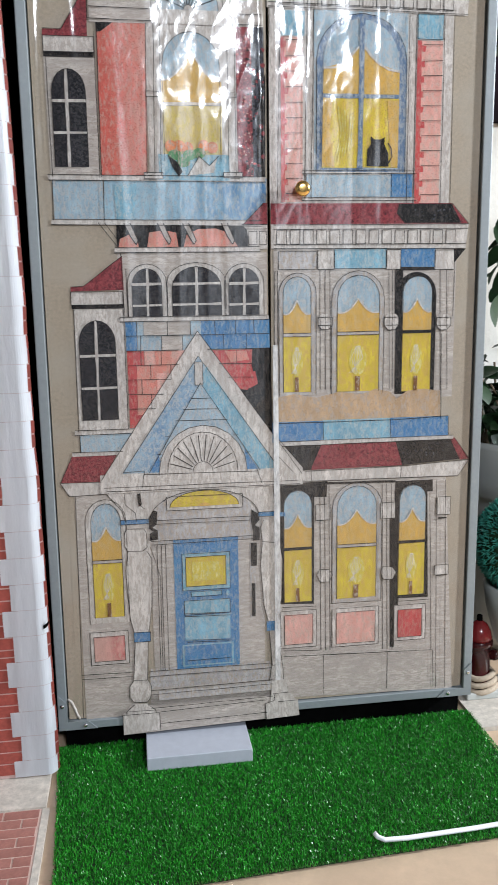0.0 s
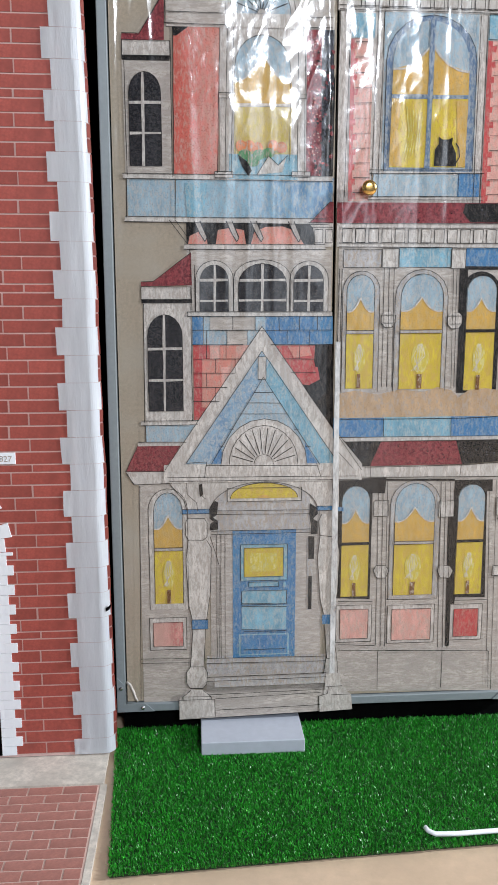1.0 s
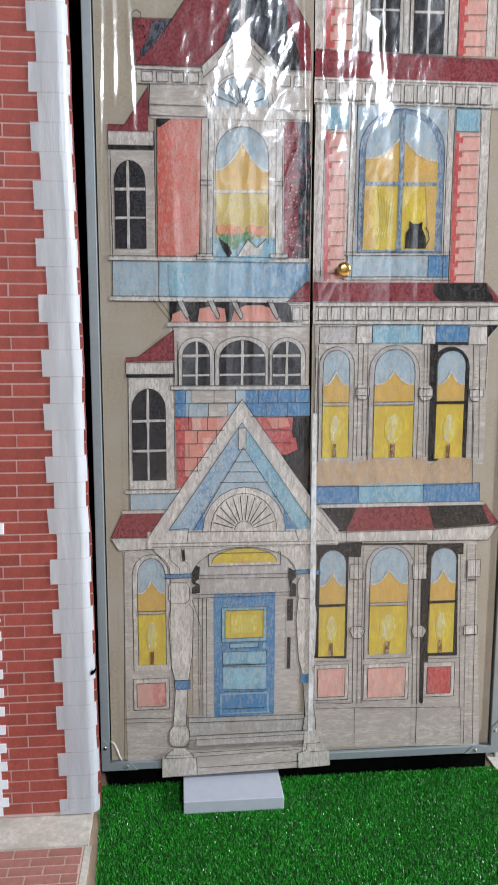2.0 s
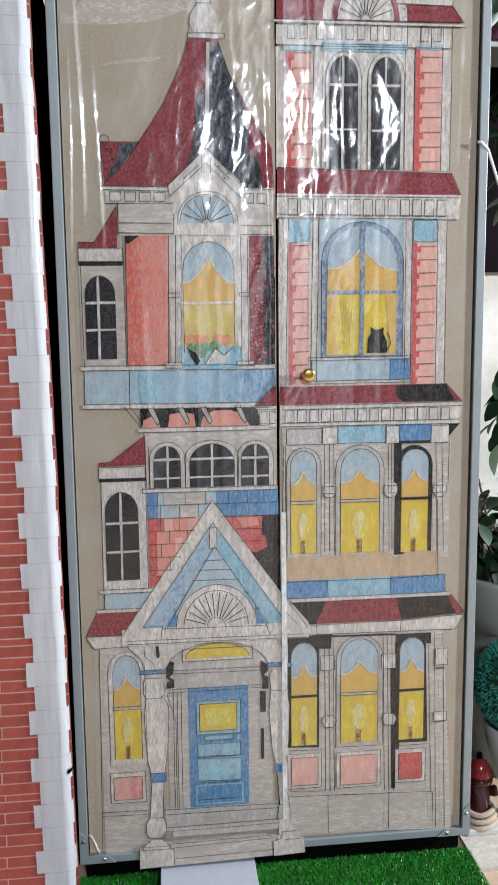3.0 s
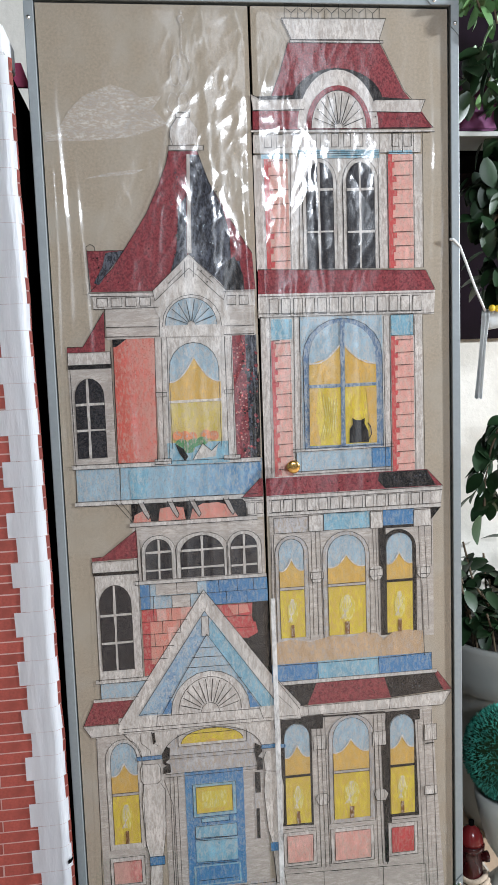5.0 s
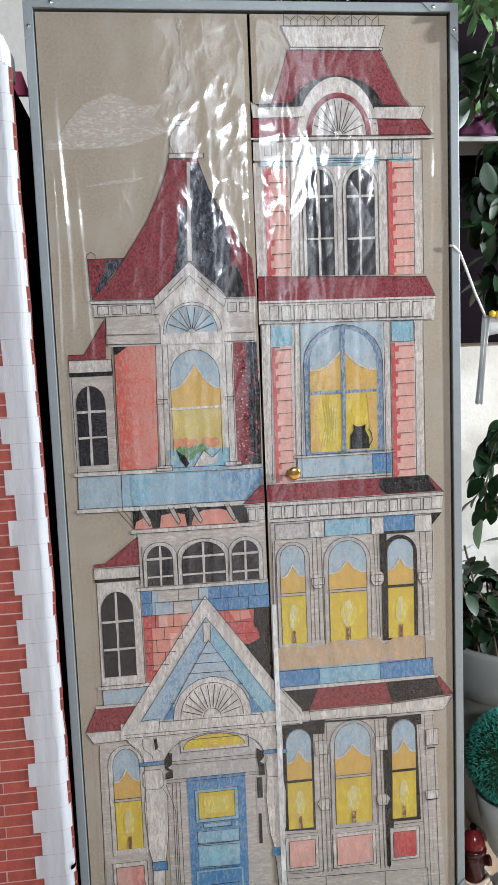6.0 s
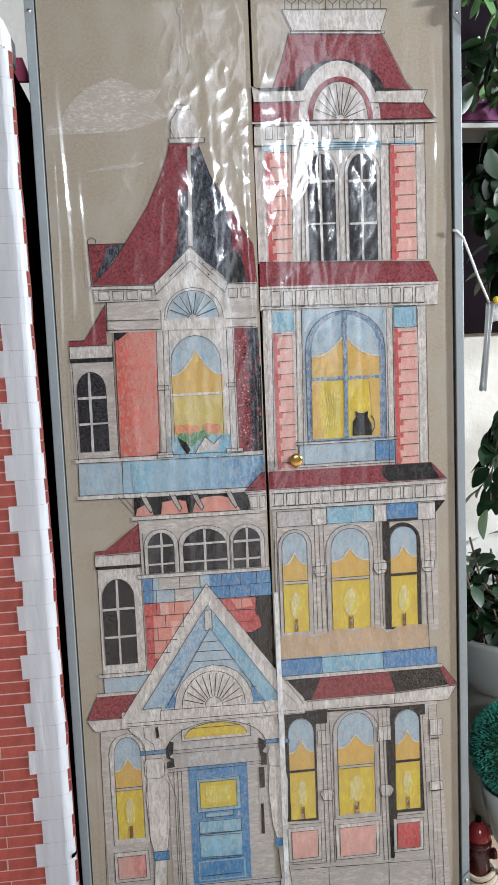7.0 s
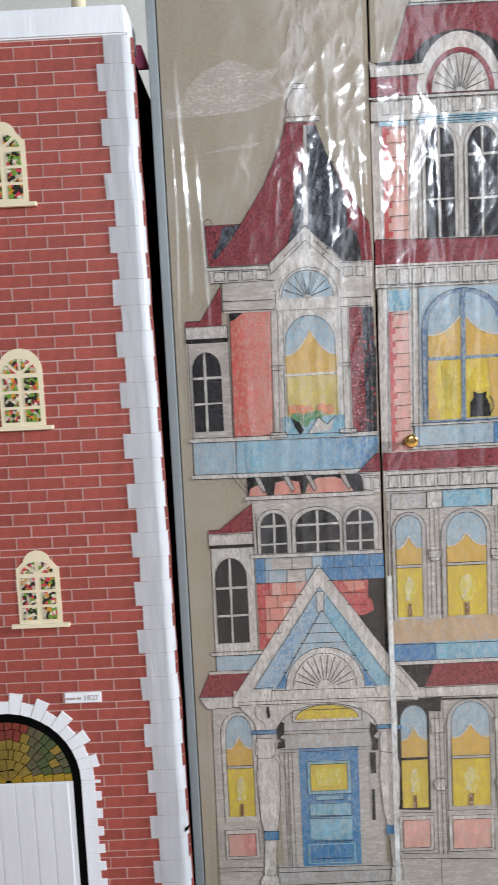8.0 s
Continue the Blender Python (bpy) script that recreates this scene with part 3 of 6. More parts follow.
begin("painted_lower_wing", leaf_l)
poly(MAROON, 2, (-268, 964), (-267, 905), (-361, 903), (-361, 911), (-338, 912))
ink((-268, 964), (-338, 912), (-361, 911))
rect(CREAM, 2, -361, 879, -269, 902)
frame_ink(-361, 879, -269, 902)
rect(SOOT, 3, -361, 872, -268, 879)
rect(CREAM, 1, -358, 647, -268, 872)
dark_window(-351, 669, -286, 851, 40, (787, 728,), (-321,))
ink((-357, 871), (-360, 648))
ink((-269, 872), (-269, 650))
poly(CREAM, 3, (-367, 651), (-253, 652), (-253, 643), (-367, 642))
ink((-367, 651), (-257, 651))
ink((-367, 642), (-259, 643))
rect(SKY, 2, -358, 606, -264, 642)
ink((-358, 642), (-358, 609))
rect(CREAM, 3, -374, 602, -281, 610)
ink((-374, 610), (-281, 609))
end()

begin("painted_block_wall", leaf_l, "blue grey and pink crayon stone blocks")
rect(BLUE, 2, -267, 794, -247, 848)
rect(SKY, 2, -246, 793, -118, 848)
rect(PALE, 3, -234, 823, -149, 847)
rect(PALE, 3, -202, 794, -164, 821)
rect(BLUE, 2, -129, 795, -1, 848)
ink((-246, 848), (-247, 822))
ink((-191, 848), (-191, 822))
ink((-149, 848), (-149, 822))
ink((-104, 848), (-103, 822))
ink((-65, 848), (-65, 822))
ink((-31, 848), (-30, 822))
ink((-240, 822), (-241, 795))
ink((-202, 822), (-202, 795))
ink((-164, 822), (-164, 794))
ink((-88, 822), (-88, 794))
ink((-45, 822), (-45, 794))
ink((-268, 822), (-2, 822))
ink((-268, 795), (-172, 795))
ink((-118, 795), (-1, 795))
rect(RED, 2, -266, 645, -235, 794)
rect(PINK, 2, -234, 699, -161, 794)
poly(SALMON, 3, (-249, 768), (-213, 768), (-213, 699), (-235, 675), (-250, 676))
poly(SALMON, 3, (-215, 794), (-185, 793), (-185, 753), (-215, 753))
ink((-266, 768), (-172, 768))
ink((-267, 742), (-187, 741))
ink((-267, 715), (-202, 714))
ink((-267, 688), (-217, 687))
ink((-241, 794), (-241, 768))
ink((-224, 768), (-224, 742))
ink((-241, 741), (-241, 716))
ink((-224, 714), (-224, 688))
ink((-204, 794), (-204, 768))
ink((-187, 768), (-187, 742))
poly(SOOT, 2, (-48, 795), (-1, 795), (4, 620), (-30, 676), (-64, 720))
poly(RED, 3, (-110, 793), (-34, 793), (-36, 763), (-29, 737), (-44, 717), (-66, 720))
poly(SALMON, 4, (-86, 791), (-45, 791), (-40, 774), (-75, 770))
poly(RED, 4, (-48, 750), (-29, 752), (-24, 728), (-40, 720), (-53, 726))
ink((-97, 768), (-36, 767))
ink((-80, 742), (-31, 741))
ink((-64, 793), (-64, 767))
end()

begin("painted_porch_gable", leaf_l, "cream and blue crayon gable with a sunburst")
poly(CREAM, 4, (-136, 829), (61, 550), (62, 531), (-326, 537), (-323, 555))
poly(GABLE, 5, (-136, 783), (16, 562), (-284, 566))
poly(GABLE, 5, (-136, 783), (-125, 763), (-258, 570), (-282, 566))
poly(TEAL, 5, (-120, 763), (16, 562), (-28, 562), (-138, 733))
poly(SKY, 6, (-133, 733), (-22, 562), (-236, 565))
poly(BLUE, 6, (-234, 566), (-215, 600), (-207, 566))
poly(BLUE, 6, (-26, 564), (-52, 606), (-50, 563))
ink((-151, 704), (-114, 704))
ink((-166, 684), (-98, 683))
ink((-181, 663), (-83, 662))
ink((-201, 634), (-190, 633))
ink((-73, 632), (-63, 632))
ink((-218, 601), (-210, 600))
ink((-51, 598), (-40, 598))
ink((-136, 829), (-323, 555))
ink((-136, 829), (61, 550))
ink((-136, 783), (-282, 568))
ink((-136, 783), (16, 562))
ink((-133, 733), (-234, 565))
ink((-133, 733), (-22, 562))
rect(CREAM, 6, -143, 729, -128, 772)
frame_ink(-143, 729, -128, 772)
arch(CREAM, 6, -215, 560, -47, 653, 90)
arch_ink(-215, 560, -47, 653, 90)
fan(PALE, -132, 564, 67, 76, 19, 13)
rect(CREAM, 6, -325, 529, 62, 564)
ink((-244, 563), (-28, 560))
ink((-319, 540), (53, 538))
ink((-315, 533), (57, 531))
ink((-244, 563), (-247, 538))
ink((-282, 568), (-243, 570), (-243, 561))
ink((-28, 564), (-19, 536))
stroke(CREAM, 7, 1.2, (-315, 551), (39, 550))
end()

begin("painted_small_roof", leaf_l, "maroon crayon porch roof")
poly(MAROON, 2, (-374, 604), (-292, 603), (-323, 552), (-398, 553))
ink((-374, 604), (-398, 553))
ink((-398, 553), (-323, 552))
poly(CREAM, 3, (-398, 552), (-319, 551), (-313, 528), (-383, 527))
ink((-398, 552), (-383, 527), (-310, 529))
end()

begin("painted_side_window", leaf_l, "lit crayon window with a candle")
rect(PALE, 1, -374, 61, -272, 527)
arch(CREAM, 2, -357, 271, -281, 518, 43)
arch_ink(-357, 271, -281, 518, 43)
candle_window(-347, 283, -291, 510, 38, 396)
rect(CREAM, 2, -359, 186, -286, 254)
frame_ink(-359, 186, -286, 254)
rect(PINK_FADE, 3, -352, 193, -293, 244)
frame_ink(-352, 193, -293, 244)
ink((-372, 525), (-380, 78))
ink((-378, 168), (-281, 166))
ink((-378, 159), (-281, 157))
end()

begin("painted_porch", leaf_l, "cream crayon porch with a yellow fanlight")
rect(CREAM, 1, -274, 400, 22, 537)
rect(GREY, 2, -222, 425, -40, 522)
CURVE = arc_pts(-237, -25, 470, 59, 24)
poly(CREAM, 3, (-272, 472), (-272, 534), (17, 530), (18, 467), *CURVE)
ink(*CURVE)
poly(SOOT, 4, (-238, 478), (-228, 492), (-221, 489), (-223, 464), (-231, 458), (-222, 452), (-221, 434), (-238, 432), (-237, 446), (-230, 450), (-238, 456))
poly(SOOT, 4, (-40, 484), (-25, 474), (-24, 462), (-33, 452), (-24, 446), (-24, 421), (-37, 421), (-37, 440), (-41, 462))
rect(CREAM, 4, -203, 490, -57, 517)
frame_ink(-203, 490, -57, 517)
poly(YELLOW, 5, *arc_pts(-197, -64, 496, 31, 18))
ink(*arc_pts(-197, -64, 496, 31, 18), (-197, 496))
poly(GOLD, 6, *arc_pts(-143, -119, 496, 7, 8))
ink((-222, 472), (-41, 471))
ink((-228, 465), (-36, 463))
ink((-235, 431), (-31, 432))
ink((-235, 424), (-31, 425))
poly(CREAM, 3, (-315, 528), (-276, 532), (-261, 500), (-259, 472), (-281, 472), (-288, 495))
ink((-315, 528), (-288, 495), (-281, 472))
ink((-282, 529), (-281, 506), (-263, 489), (-261, 472))
ink((-258, 529), (-256, 506), (-245, 496))
poly(INK, 5, (-258, 525), (-252, 527), (-250, 505), (-256, 500))
ink((3, 530), (7, 473))
end()

begin("painted_door", leaf_l, "blue crayon door with a yellow pane")
rect(PALE, 1, -237, 156, -15, 429)
ink((-224, 424), (-225, 166))
ink((-216, 424), (-217, 165))
ink((-208, 424), (-209, 165))
ink((-237, 420), (-220, 361), (-221, 165))
rect(BLUE, 2, -193, 163, -67, 431)
rect(BLUE, 3, -192, 402, -70, 428)
rect(TEAL, 3, -177, 327, -84, 402)
frame_ink(-177, 327, -84, 402)
rect(YELLOW, 4, -170, 335, -92, 395)
rect(GLOW, 5, -158, 346, -104, 384)
rect(TEAL, 3, -181, 168, -79, 214)
rect(BLUE, 4, -177, 171, -83, 211)
frame_ink(-170, 335, -92, 395)
rect(TEAL, 3, -161, 314, -101, 324)
frame_ink(-161, 314, -101, 324)
disc(TEAL, 4, -89, 317, 3, 6)
rect(TEAL, 3, -175, 277, -85, 306)
rect(TEAL, 3, -175, 222, -85, 274)
ink((-175, 280), (-85, 277))
ink((-175, 274), (-85, 271))
ink((-175, 225), (-85, 220))
frame_ink(-175, 277, -85, 306)
ink((-171, 220), (-87, 217))
ink((-171, 181), (-87, 181))
rect(GREY, 2, -44, 262, -33, 410)
rect(SOOT, 3, -41, 264, -34, 333)
rect(SOOT, 3, -42, 369, -30, 416)
end()

begin("painted_column", leaf_l, "pale crayon porch column")
rect(BLUE, 5, -291, 467, -238, 476)
frame_ink(-291, 467, -238, 476)
rect(PALE, 4, -280, 457, -244, 468)
poly(CREAM, 4, (-281, 458), (-248, 457), (-243, 448), (-243, 420), (-251, 413), (-280, 414), (-285, 423), (-285, 448))
ink((-281, 458), (-248, 457), (-243, 448), (-243, 420), (-251, 413), (-280, 414), (-285, 423), (-285, 448), (-281, 458))
poly(CREAM, 4, (-280, 414), (-244, 413), (-235, 397), (-238, 303), (-246, 246), (-274, 247), (-281, 281), (-285, 375))
ink((-280, 414), (-285, 375), (-281, 281), (-274, 247))
ink((-244, 413), (-235, 397), (-238, 303), (-246, 246))
rect(BLUE, 5, -275, 228, -243, 248)
frame_ink(-275, 228, -243, 248)
poly(CREAM, 4, (-273, 229), (-248, 228), (-252, 147), (-279, 148))
ink((-273, 229), (-279, 148))
ink((-248, 228), (-252, 147))
poly(CREAM, 4, (-279, 148), (-251, 147), (-245, 134), (-247, 110), (-254, 100), (-280, 101), (-288, 114), (-287, 136))
ink((-279, 148), (-251, 147), (-245, 134), (-247, 110), (-254, 100), (-280, 101), (-288, 114), (-287, 136), (-279, 148))
end()

begin("painted_column", leaf_l, "pale crayon porch column")
rect(BLUE, 5, -27, 469, 5, 478)
frame_ink(-27, 469, 5, 478)
rect(PALE, 4, -20, 459, 5, 470)
poly(CREAM, 4, (-16, 462), (5, 461), (6, 415), (-19, 415), (-22, 450))
ink((-16, 462), (-22, 448), (-19, 418), (6, 415))
poly(CREAM, 4, (-19, 415), (6, 415), (9, 248), (-8, 249), (-17, 285), (-23, 374))
ink((-19, 415), (-23, 374), (-17, 285), (-8, 249))
rect(BLUE, 5, -12, 231, 5, 251)
poly(CREAM, 4, (-7, 232), (9, 231), (10, 157), (-1, 157))
ink((-7, 232), (-1, 157))
poly(CREAM, 4, (-3, 157), (10, 157), (11, 98), (-3, 101), (-7, 120))
ink((10, 157), (-3, 157), (-7, 126), (-3, 101))
end()

begin("painted_lower_wall", leaf_l)
poly(GREY, 2, (-246, 169), (-4, 166), (-3, 126), (-247, 127))
poly(PALE, 2, (-247, 127), (-3, 126), (-2, 79), (-247, 80))
end()

begin("paper_steps", leaf_l, "cut paper door steps with column feet, over the bottom rail", lift=0.0082)
poly(PALE, 0, (-303, 80), (-288, 97), (-247, 95), (-231, 90), (-3, 94), (26, 98), (50, 79), (53, 46), (-303, 36))
poly(GREY, 1, (-231, 124), (-3, 126), (-3, 106), (-231, 104))
ink((-246, 169), (-4, 166))
ink((-246, 158), (-4, 156))
ink((-247, 128), (-3, 130))
ink((-247, 119), (-3, 121))
ink((-247, 90), (-3, 94))
ink((-229, 81), (-14, 87))
ink((-229, 56), (-14, 60))
poly(CREAM, 2, (-303, 80), (-231, 80), (-230, 42), (-303, 37))
ink((-303, 80), (-231, 80), (-230, 42))
ink((-303, 80), (-303, 37))
poly(CREAM, 2, (-279, 101), (-254, 100), (-238, 86), (-238, 79), (-295, 80), (-295, 87))
ink((-279, 101), (-295, 87), (-295, 80))
ink((-254, 100), (-238, 86), (-238, 79))
ink((-295, 87), (-238, 86))
poly(CREAM, 2, (-18, 79), (23, 83), (26, 85), (50, 79), (51, 46), (-16, 43))
ink((-18, 79), (-16, 43))
ink((-18, 79), (0, 84), (2, 99))
ink((8, 81), (47, 81))
poly(CREAM, 2, (-3, 126), (25, 128), (28, 100), (40, 85), (-7, 79))
ink((-3, 99), (30, 100))
end()

# ---- the painted house: bay side ----

begin("painted_roof_railing", leaf_r)
ink((70, 1993), (69, 1964))
ink((97, 1993), (96, 1964))
ink((124, 1993), (123, 1965))
ink((151, 1993), (150, 1965))
ink((178, 1994), (178, 1965))
ink((206, 1994), (205, 1965))
ink((233, 1994), (233, 1965))
ink((261, 1995), (260, 1966))
ink((68, 1990), (263, 1993))
ink((67, 1964), (263, 1966))
ink((72, 1982), (83, 1974), (94, 1983))
ink((83, 1974), (82, 1964))
ink((99, 1982), (110, 1974), (121, 1984))
ink((110, 1974), (110, 1964))
ink((126, 1983), (137, 1974), (149, 1984))
ink((137, 1974), (137, 1965))
ink((153, 1983), (164, 1974), (176, 1984))
ink((164, 1974), (164, 1965))
ink((180, 1983), (192, 1975), (203, 1984))
ink((192, 1975), (191, 1965))
ink((208, 1983), (219, 1975), (231, 1985))
ink((219, 1975), (219, 1965))
ink((235, 1984), (247, 1975), (258, 1985))
ink((247, 1975), (246, 1966))
end()

begin("painted_roof_deck", leaf_r)
poly(CREAM, 2, (63, 1964), (273, 1966), (259, 1925), (82, 1924))
ink((63, 1964), (273, 1966), (259, 1925), (82, 1924), (63, 1964))
rect(CREAM, 3, 79, 1919, 267, 1924)
frame_ink(79, 1919, 267, 1924)
end()

begin("painted_mansard_roof", leaf_r, "maroon crayon mansard roof with a round hood")
poly(MAROON, 1, (75, 1919), (259, 1924), (309, 1829), (325, 1810), (35, 1805), (57, 1862))
ink((75, 1919), (57, 1862), (35, 1807))
ink((259, 1924), (309, 1829), (325, 1812))
half(SOOT, 2, 173, 1803, 94, 69)
poly(MAROON, 3, (1, 1790), (346, 1789), (369, 1757), (0, 1752))
half(CREAM, 3, 173, 1756, 83, 113)
half(MAROON, 4, 174, 1756, 67, 83)
poly(SOOT, 2, (245, 1823), (265, 1817), (323, 1813), (323, 1807), (231, 1806))
poly(SOOT, 2, (3, 1817), (101, 1821), (101, 1808), (2, 1807))
poly(CREAM, 4, (249, 1811), (353, 1812), (343, 1787), (235, 1788))
ink((249, 1811), (353, 1812), (343, 1787), (235, 1788))
poly(CREAM, 4, (-2, 1821), (18, 1811), (101, 1813), (104, 1792), (2, 1790))
ink((-2, 1821), (18, 1811), (101, 1813))
ink((2, 1790), (104, 1792))
fan(CREAM, 174, 1757, 56, 72, 9, 11)
ink((343, 1787), (369, 1757))
speckle(SOOT, 2, 75, 1866, 266, 1912, 18, 0.7, 1.8)
speckle(SOOT, 5, 240, 1761, 352, 1783, 14, 0.7, 1.8)
rect(CREAM, 5, -4, 1749, 372, 1753)
ink((-4, 1753), (372, 1758))
ink((-4, 1745), (372, 1749))
end()

begin("painted_frieze", leaf_r)
rect(CREAM, 3, 0, 1709, 343, 1745)
frame_ink(22, 1719, 36, 1744)
frame_ink(46, 1719, 60, 1744)
frame_ink(78, 1719, 92, 1745)
frame_ink(98, 1720, 112, 1745)
frame_ink(112, 1720, 127, 1745)
frame_ink(135, 1720, 149, 1745)
frame_ink(158, 1720, 172, 1746)
frame_ink(183, 1720, 197, 1746)
frame_ink(208, 1721, 222, 1746)
frame_ink(231, 1721, 245, 1746)
ink((256, 1747), (256, 1710))
ink((284, 1747), (283, 1710))
ink((304, 1747), (304, 1710))
ink((328, 1747), (327, 1711))
frame_ink(282, 1721, 297, 1747)
frame_ink(307, 1721, 323, 1747)
rect(TEAL, 5, 90, 1699, 256, 1715)
ink((90, 1711), (253, 1712))
ink((90, 1702), (256, 1704))
rect(TEAL, 5, 276, 1706, 325, 1713)
rect(TEAL, 5, 15, 1698, 71, 1708)
ink((0, 1706), (343, 1709))
end()

begin("painted_top_storey", leaf_r, "two tall dark arched windows between pink siding")
rect(CREAM, 1, -1, 1479, 346, 1706)
brick_rows(20, 1481, 68, 1700, 28)
brick_rows(274, 1479, 326, 1706, 28)
ink((73, 1706), (69, 1481))
ink((91, 1698), (87, 1481))
ink((253, 1704), (253, 1480))
ink((272, 1708), (272, 1480))
ink((327, 1708), (327, 1479))
ink((346, 1750), (346, 1479))
arch(CREAM, 2, 96, 1481, 166, 1698, 47)
arch_ink(96, 1481, 166, 1698, 47)
arch(CREAM, 2, 179, 1480, 252, 1699, 47)
arch_ink(179, 1480, 252, 1699, 47)
dark_window(104, 1481, 159, 1690, 38, (1637, 1554,), (129,))
dark_window(187, 1480, 244, 1690, 38, (1637, 1553,), (214,))
end()

begin("painted_roof_band", leaf_r, "maroon crayon roof band")
poly(MAROON, 2, (1, 1482), (351, 1474), (371, 1433), (0, 1431))
ink((1, 1482), (351, 1474), (371, 1433))
speckle(SOOT, 3, 10, 1436, 352, 1473, 26, 0.7, 1.7)
poly(CREAM, 3, (0, 1433), (371, 1433), (368, 1384), (-1, 1385))
ink((0, 1428), (370, 1428))
ink((1, 1387), (368, 1386))
ink((1, 1394), (346, 1392))
dentils(20, 1391, 364, 1423, 25)
end()

begin("painted_cat_window", leaf_r, "blue framed crayon window with a black cat")
rect(CREAM, 1, 2, 1046, 343, 1386)
rect(TEAL, 2, 24, 1341, 67, 1382)
rect(TEAL, 2, 275, 1342, 323, 1385)
frame_ink(275, 1342, 323, 1385)
brick_rows(23, 1058, 63, 1339, 26)
brick_rows(275, 1057, 323, 1340, 26)
ink((3, 1386), (-3, 1067))
ink((22, 1386), (16, 1066))
ink((71, 1385), (66, 1065))
ink((83, 1385), (78, 1064))
ink((259, 1382), (259, 1057))
ink((272, 1382), (272, 1056))
ink((325, 1381), (325, 1054))
ink((343, 1381), (344, 1054))
ink((23, 1339), (41, 1339))
rect(SKY, 2, 84, 1112, 257, 1385)
arch(STEEL, 3, 88, 1112, 255, 1381, 78)
arch(SKY, 4, 101, 1118, 241, 1372, 69)
arch_ink(88, 1112, 255, 1381, 78)
poly(GOLD, 5, (101, 1289), (139, 1299), (167, 1326), (166, 1246), (100, 1246))
poly(GOLD, 5, (176, 1326), (203, 1298), (242, 1286), (242, 1247), (176, 1246))
poly(YELLOW, 5, (100, 1239), (166, 1239), (165, 1119), (98, 1119))
poly(YELLOW, 5, (175, 1239), (242, 1240), (241, 1120), (174, 1120))
poly(GOLD, 6, (100, 1239), (118, 1238), (112, 1180), (122, 1121), (98, 1121))
for k in range(6):
    stroke(GLOW, 6, 2.2, (122 + 6 * k, 1128 + 4 * k), (134 + 4 * k, 1180), (128 + 6 * k, 1226 - 3 * k))
poly(GOLD, 6, (220, 1236), (242, 1237), (241, 1121), (228, 1120))
stroke(CREAM, 6, 3.4, (101, 1289), (122, 1290), (139, 1299), (154, 1313), (166, 1326))
stroke(CREAM, 6, 3.4, (176, 1326), (188, 1311), (203, 1298), (221, 1289), (242, 1286))
stroke(STEEL, 6, 9, (172, 1373), (169, 1118))
stroke(STEEL, 6, 7, (100, 1242), (242, 1243))
end()

begin("painted_cat", leaf_r, "black crayon cat")
poly(SOOT, 7, (182, 1122), (183, 1151), (190, 1161), (189, 1174), (197, 1169), (208, 1169), (216, 1173), (215, 1161), (223, 1145), (224, 1122))
stroke(SOOT, 7, 2, (221, 1124), (230, 1139), (228, 1154), (222, 1163))
end()

begin("painted_sill", leaf_r)
poly(CREAM, 3, (62, 1114), (278, 1116), (278, 1110), (62, 1108))
ink((62, 1114), (278, 1116))
ink((62, 1108), (278, 1110))
rect(SKY, 2, 69, 1063, 230, 1107)
rect(BLUE, 2, 229, 1068, 271, 1109)
ink((69, 1107), (68, 1069))
ink((230, 1108), (230, 1069))
poly(CREAM, 3, (61, 1067), (278, 1068), (278, 1063), (61, 1061))
ink((61, 1067), (278, 1068))
ink((61, 1061), (278, 1062))
end()

begin("painted_eaves", leaf_r, "maroon and black crayon eaves over cream dentils")
poly(MAROON, 3, (3.5, 1056), (349, 1058), (383, 1021), (3.5, 1019))
poly(SOOT, 4, (246, 1056), (349, 1057), (369, 1022), (257, 1022), (242, 1039))
ink((349, 1058), (383, 1021))
speckle(SOOT, 4, 15, 1023, 240, 1051, 22, 0.7, 1.8)
speckle(SLATE, 5, 256, 1025, 356, 1052, 26, 0.8, 2.4)
poly(CREAM, 3, (3.5, 1019), (384, 1021), (379, 975), (3.5, 976))
ink((8, 1018), (384, 1020))
ink((8, 1010), (382, 1012))
ink((8, 983), (379, 984))
ink((8, 976), (379, 975))
dentils(12, 984, 377, 1009, 25)
end()

begin("painted_upper_bay", leaf_r, "three lit crayon windows with candles")
rect(PALE, 1, 8, 692, 362, 976)
rect(GREY, 2, 17, 938, 89, 971)
rect(TEAL, 2, 123, 939, 224, 975)
rect(BLUE, 2, 252, 941, 320, 975)
frame_ink(17, 938, 89, 971)
frame_ink(123, 939, 224, 975)
rect(SOOT, 3, 250, 935, 320, 941)
rect(CREAM, 3, 91, 938, 122, 973)
frame_ink(91, 938, 122, 973)
rect(CREAM, 3, 223, 937, 251, 973)
frame_ink(223, 937, 251, 973)
rect(CREAM, 3, 319, 936, 357, 972)
frame_ink(319, 936, 357, 972)
poly(SOOT, 3, (356, 974), (379, 974), (357, 948))
ink((95, 938), (96, 713))
ink((105, 937), (106, 713))
ink((114, 937), (116, 713))
ink((228, 936), (233, 709))
ink((235, 936), (239, 709))
ink((329, 936), (336, 706))
ink((342, 935), (350, 706))
ink((10, 936), (8, 705))
ink((15, 936), (13, 705))
poly(CREAM, 5, (92, 850), (99, 856), (114, 856), (119, 850), (119, 835), (112, 827), (99, 827), (92, 835))
ink((92, 850), (119, 850))
ink((92, 835), (119, 835))
ink((92, 850), (92, 835), (99, 827), (112, 827), (119, 835), (119, 850))
poly(CREAM, 5, (221, 848), (228, 854), (243, 854), (249, 848), (249, 833), (242, 824), (228, 824), (221, 833))
ink((221, 848), (249, 848))
ink((221, 833), (249, 833))
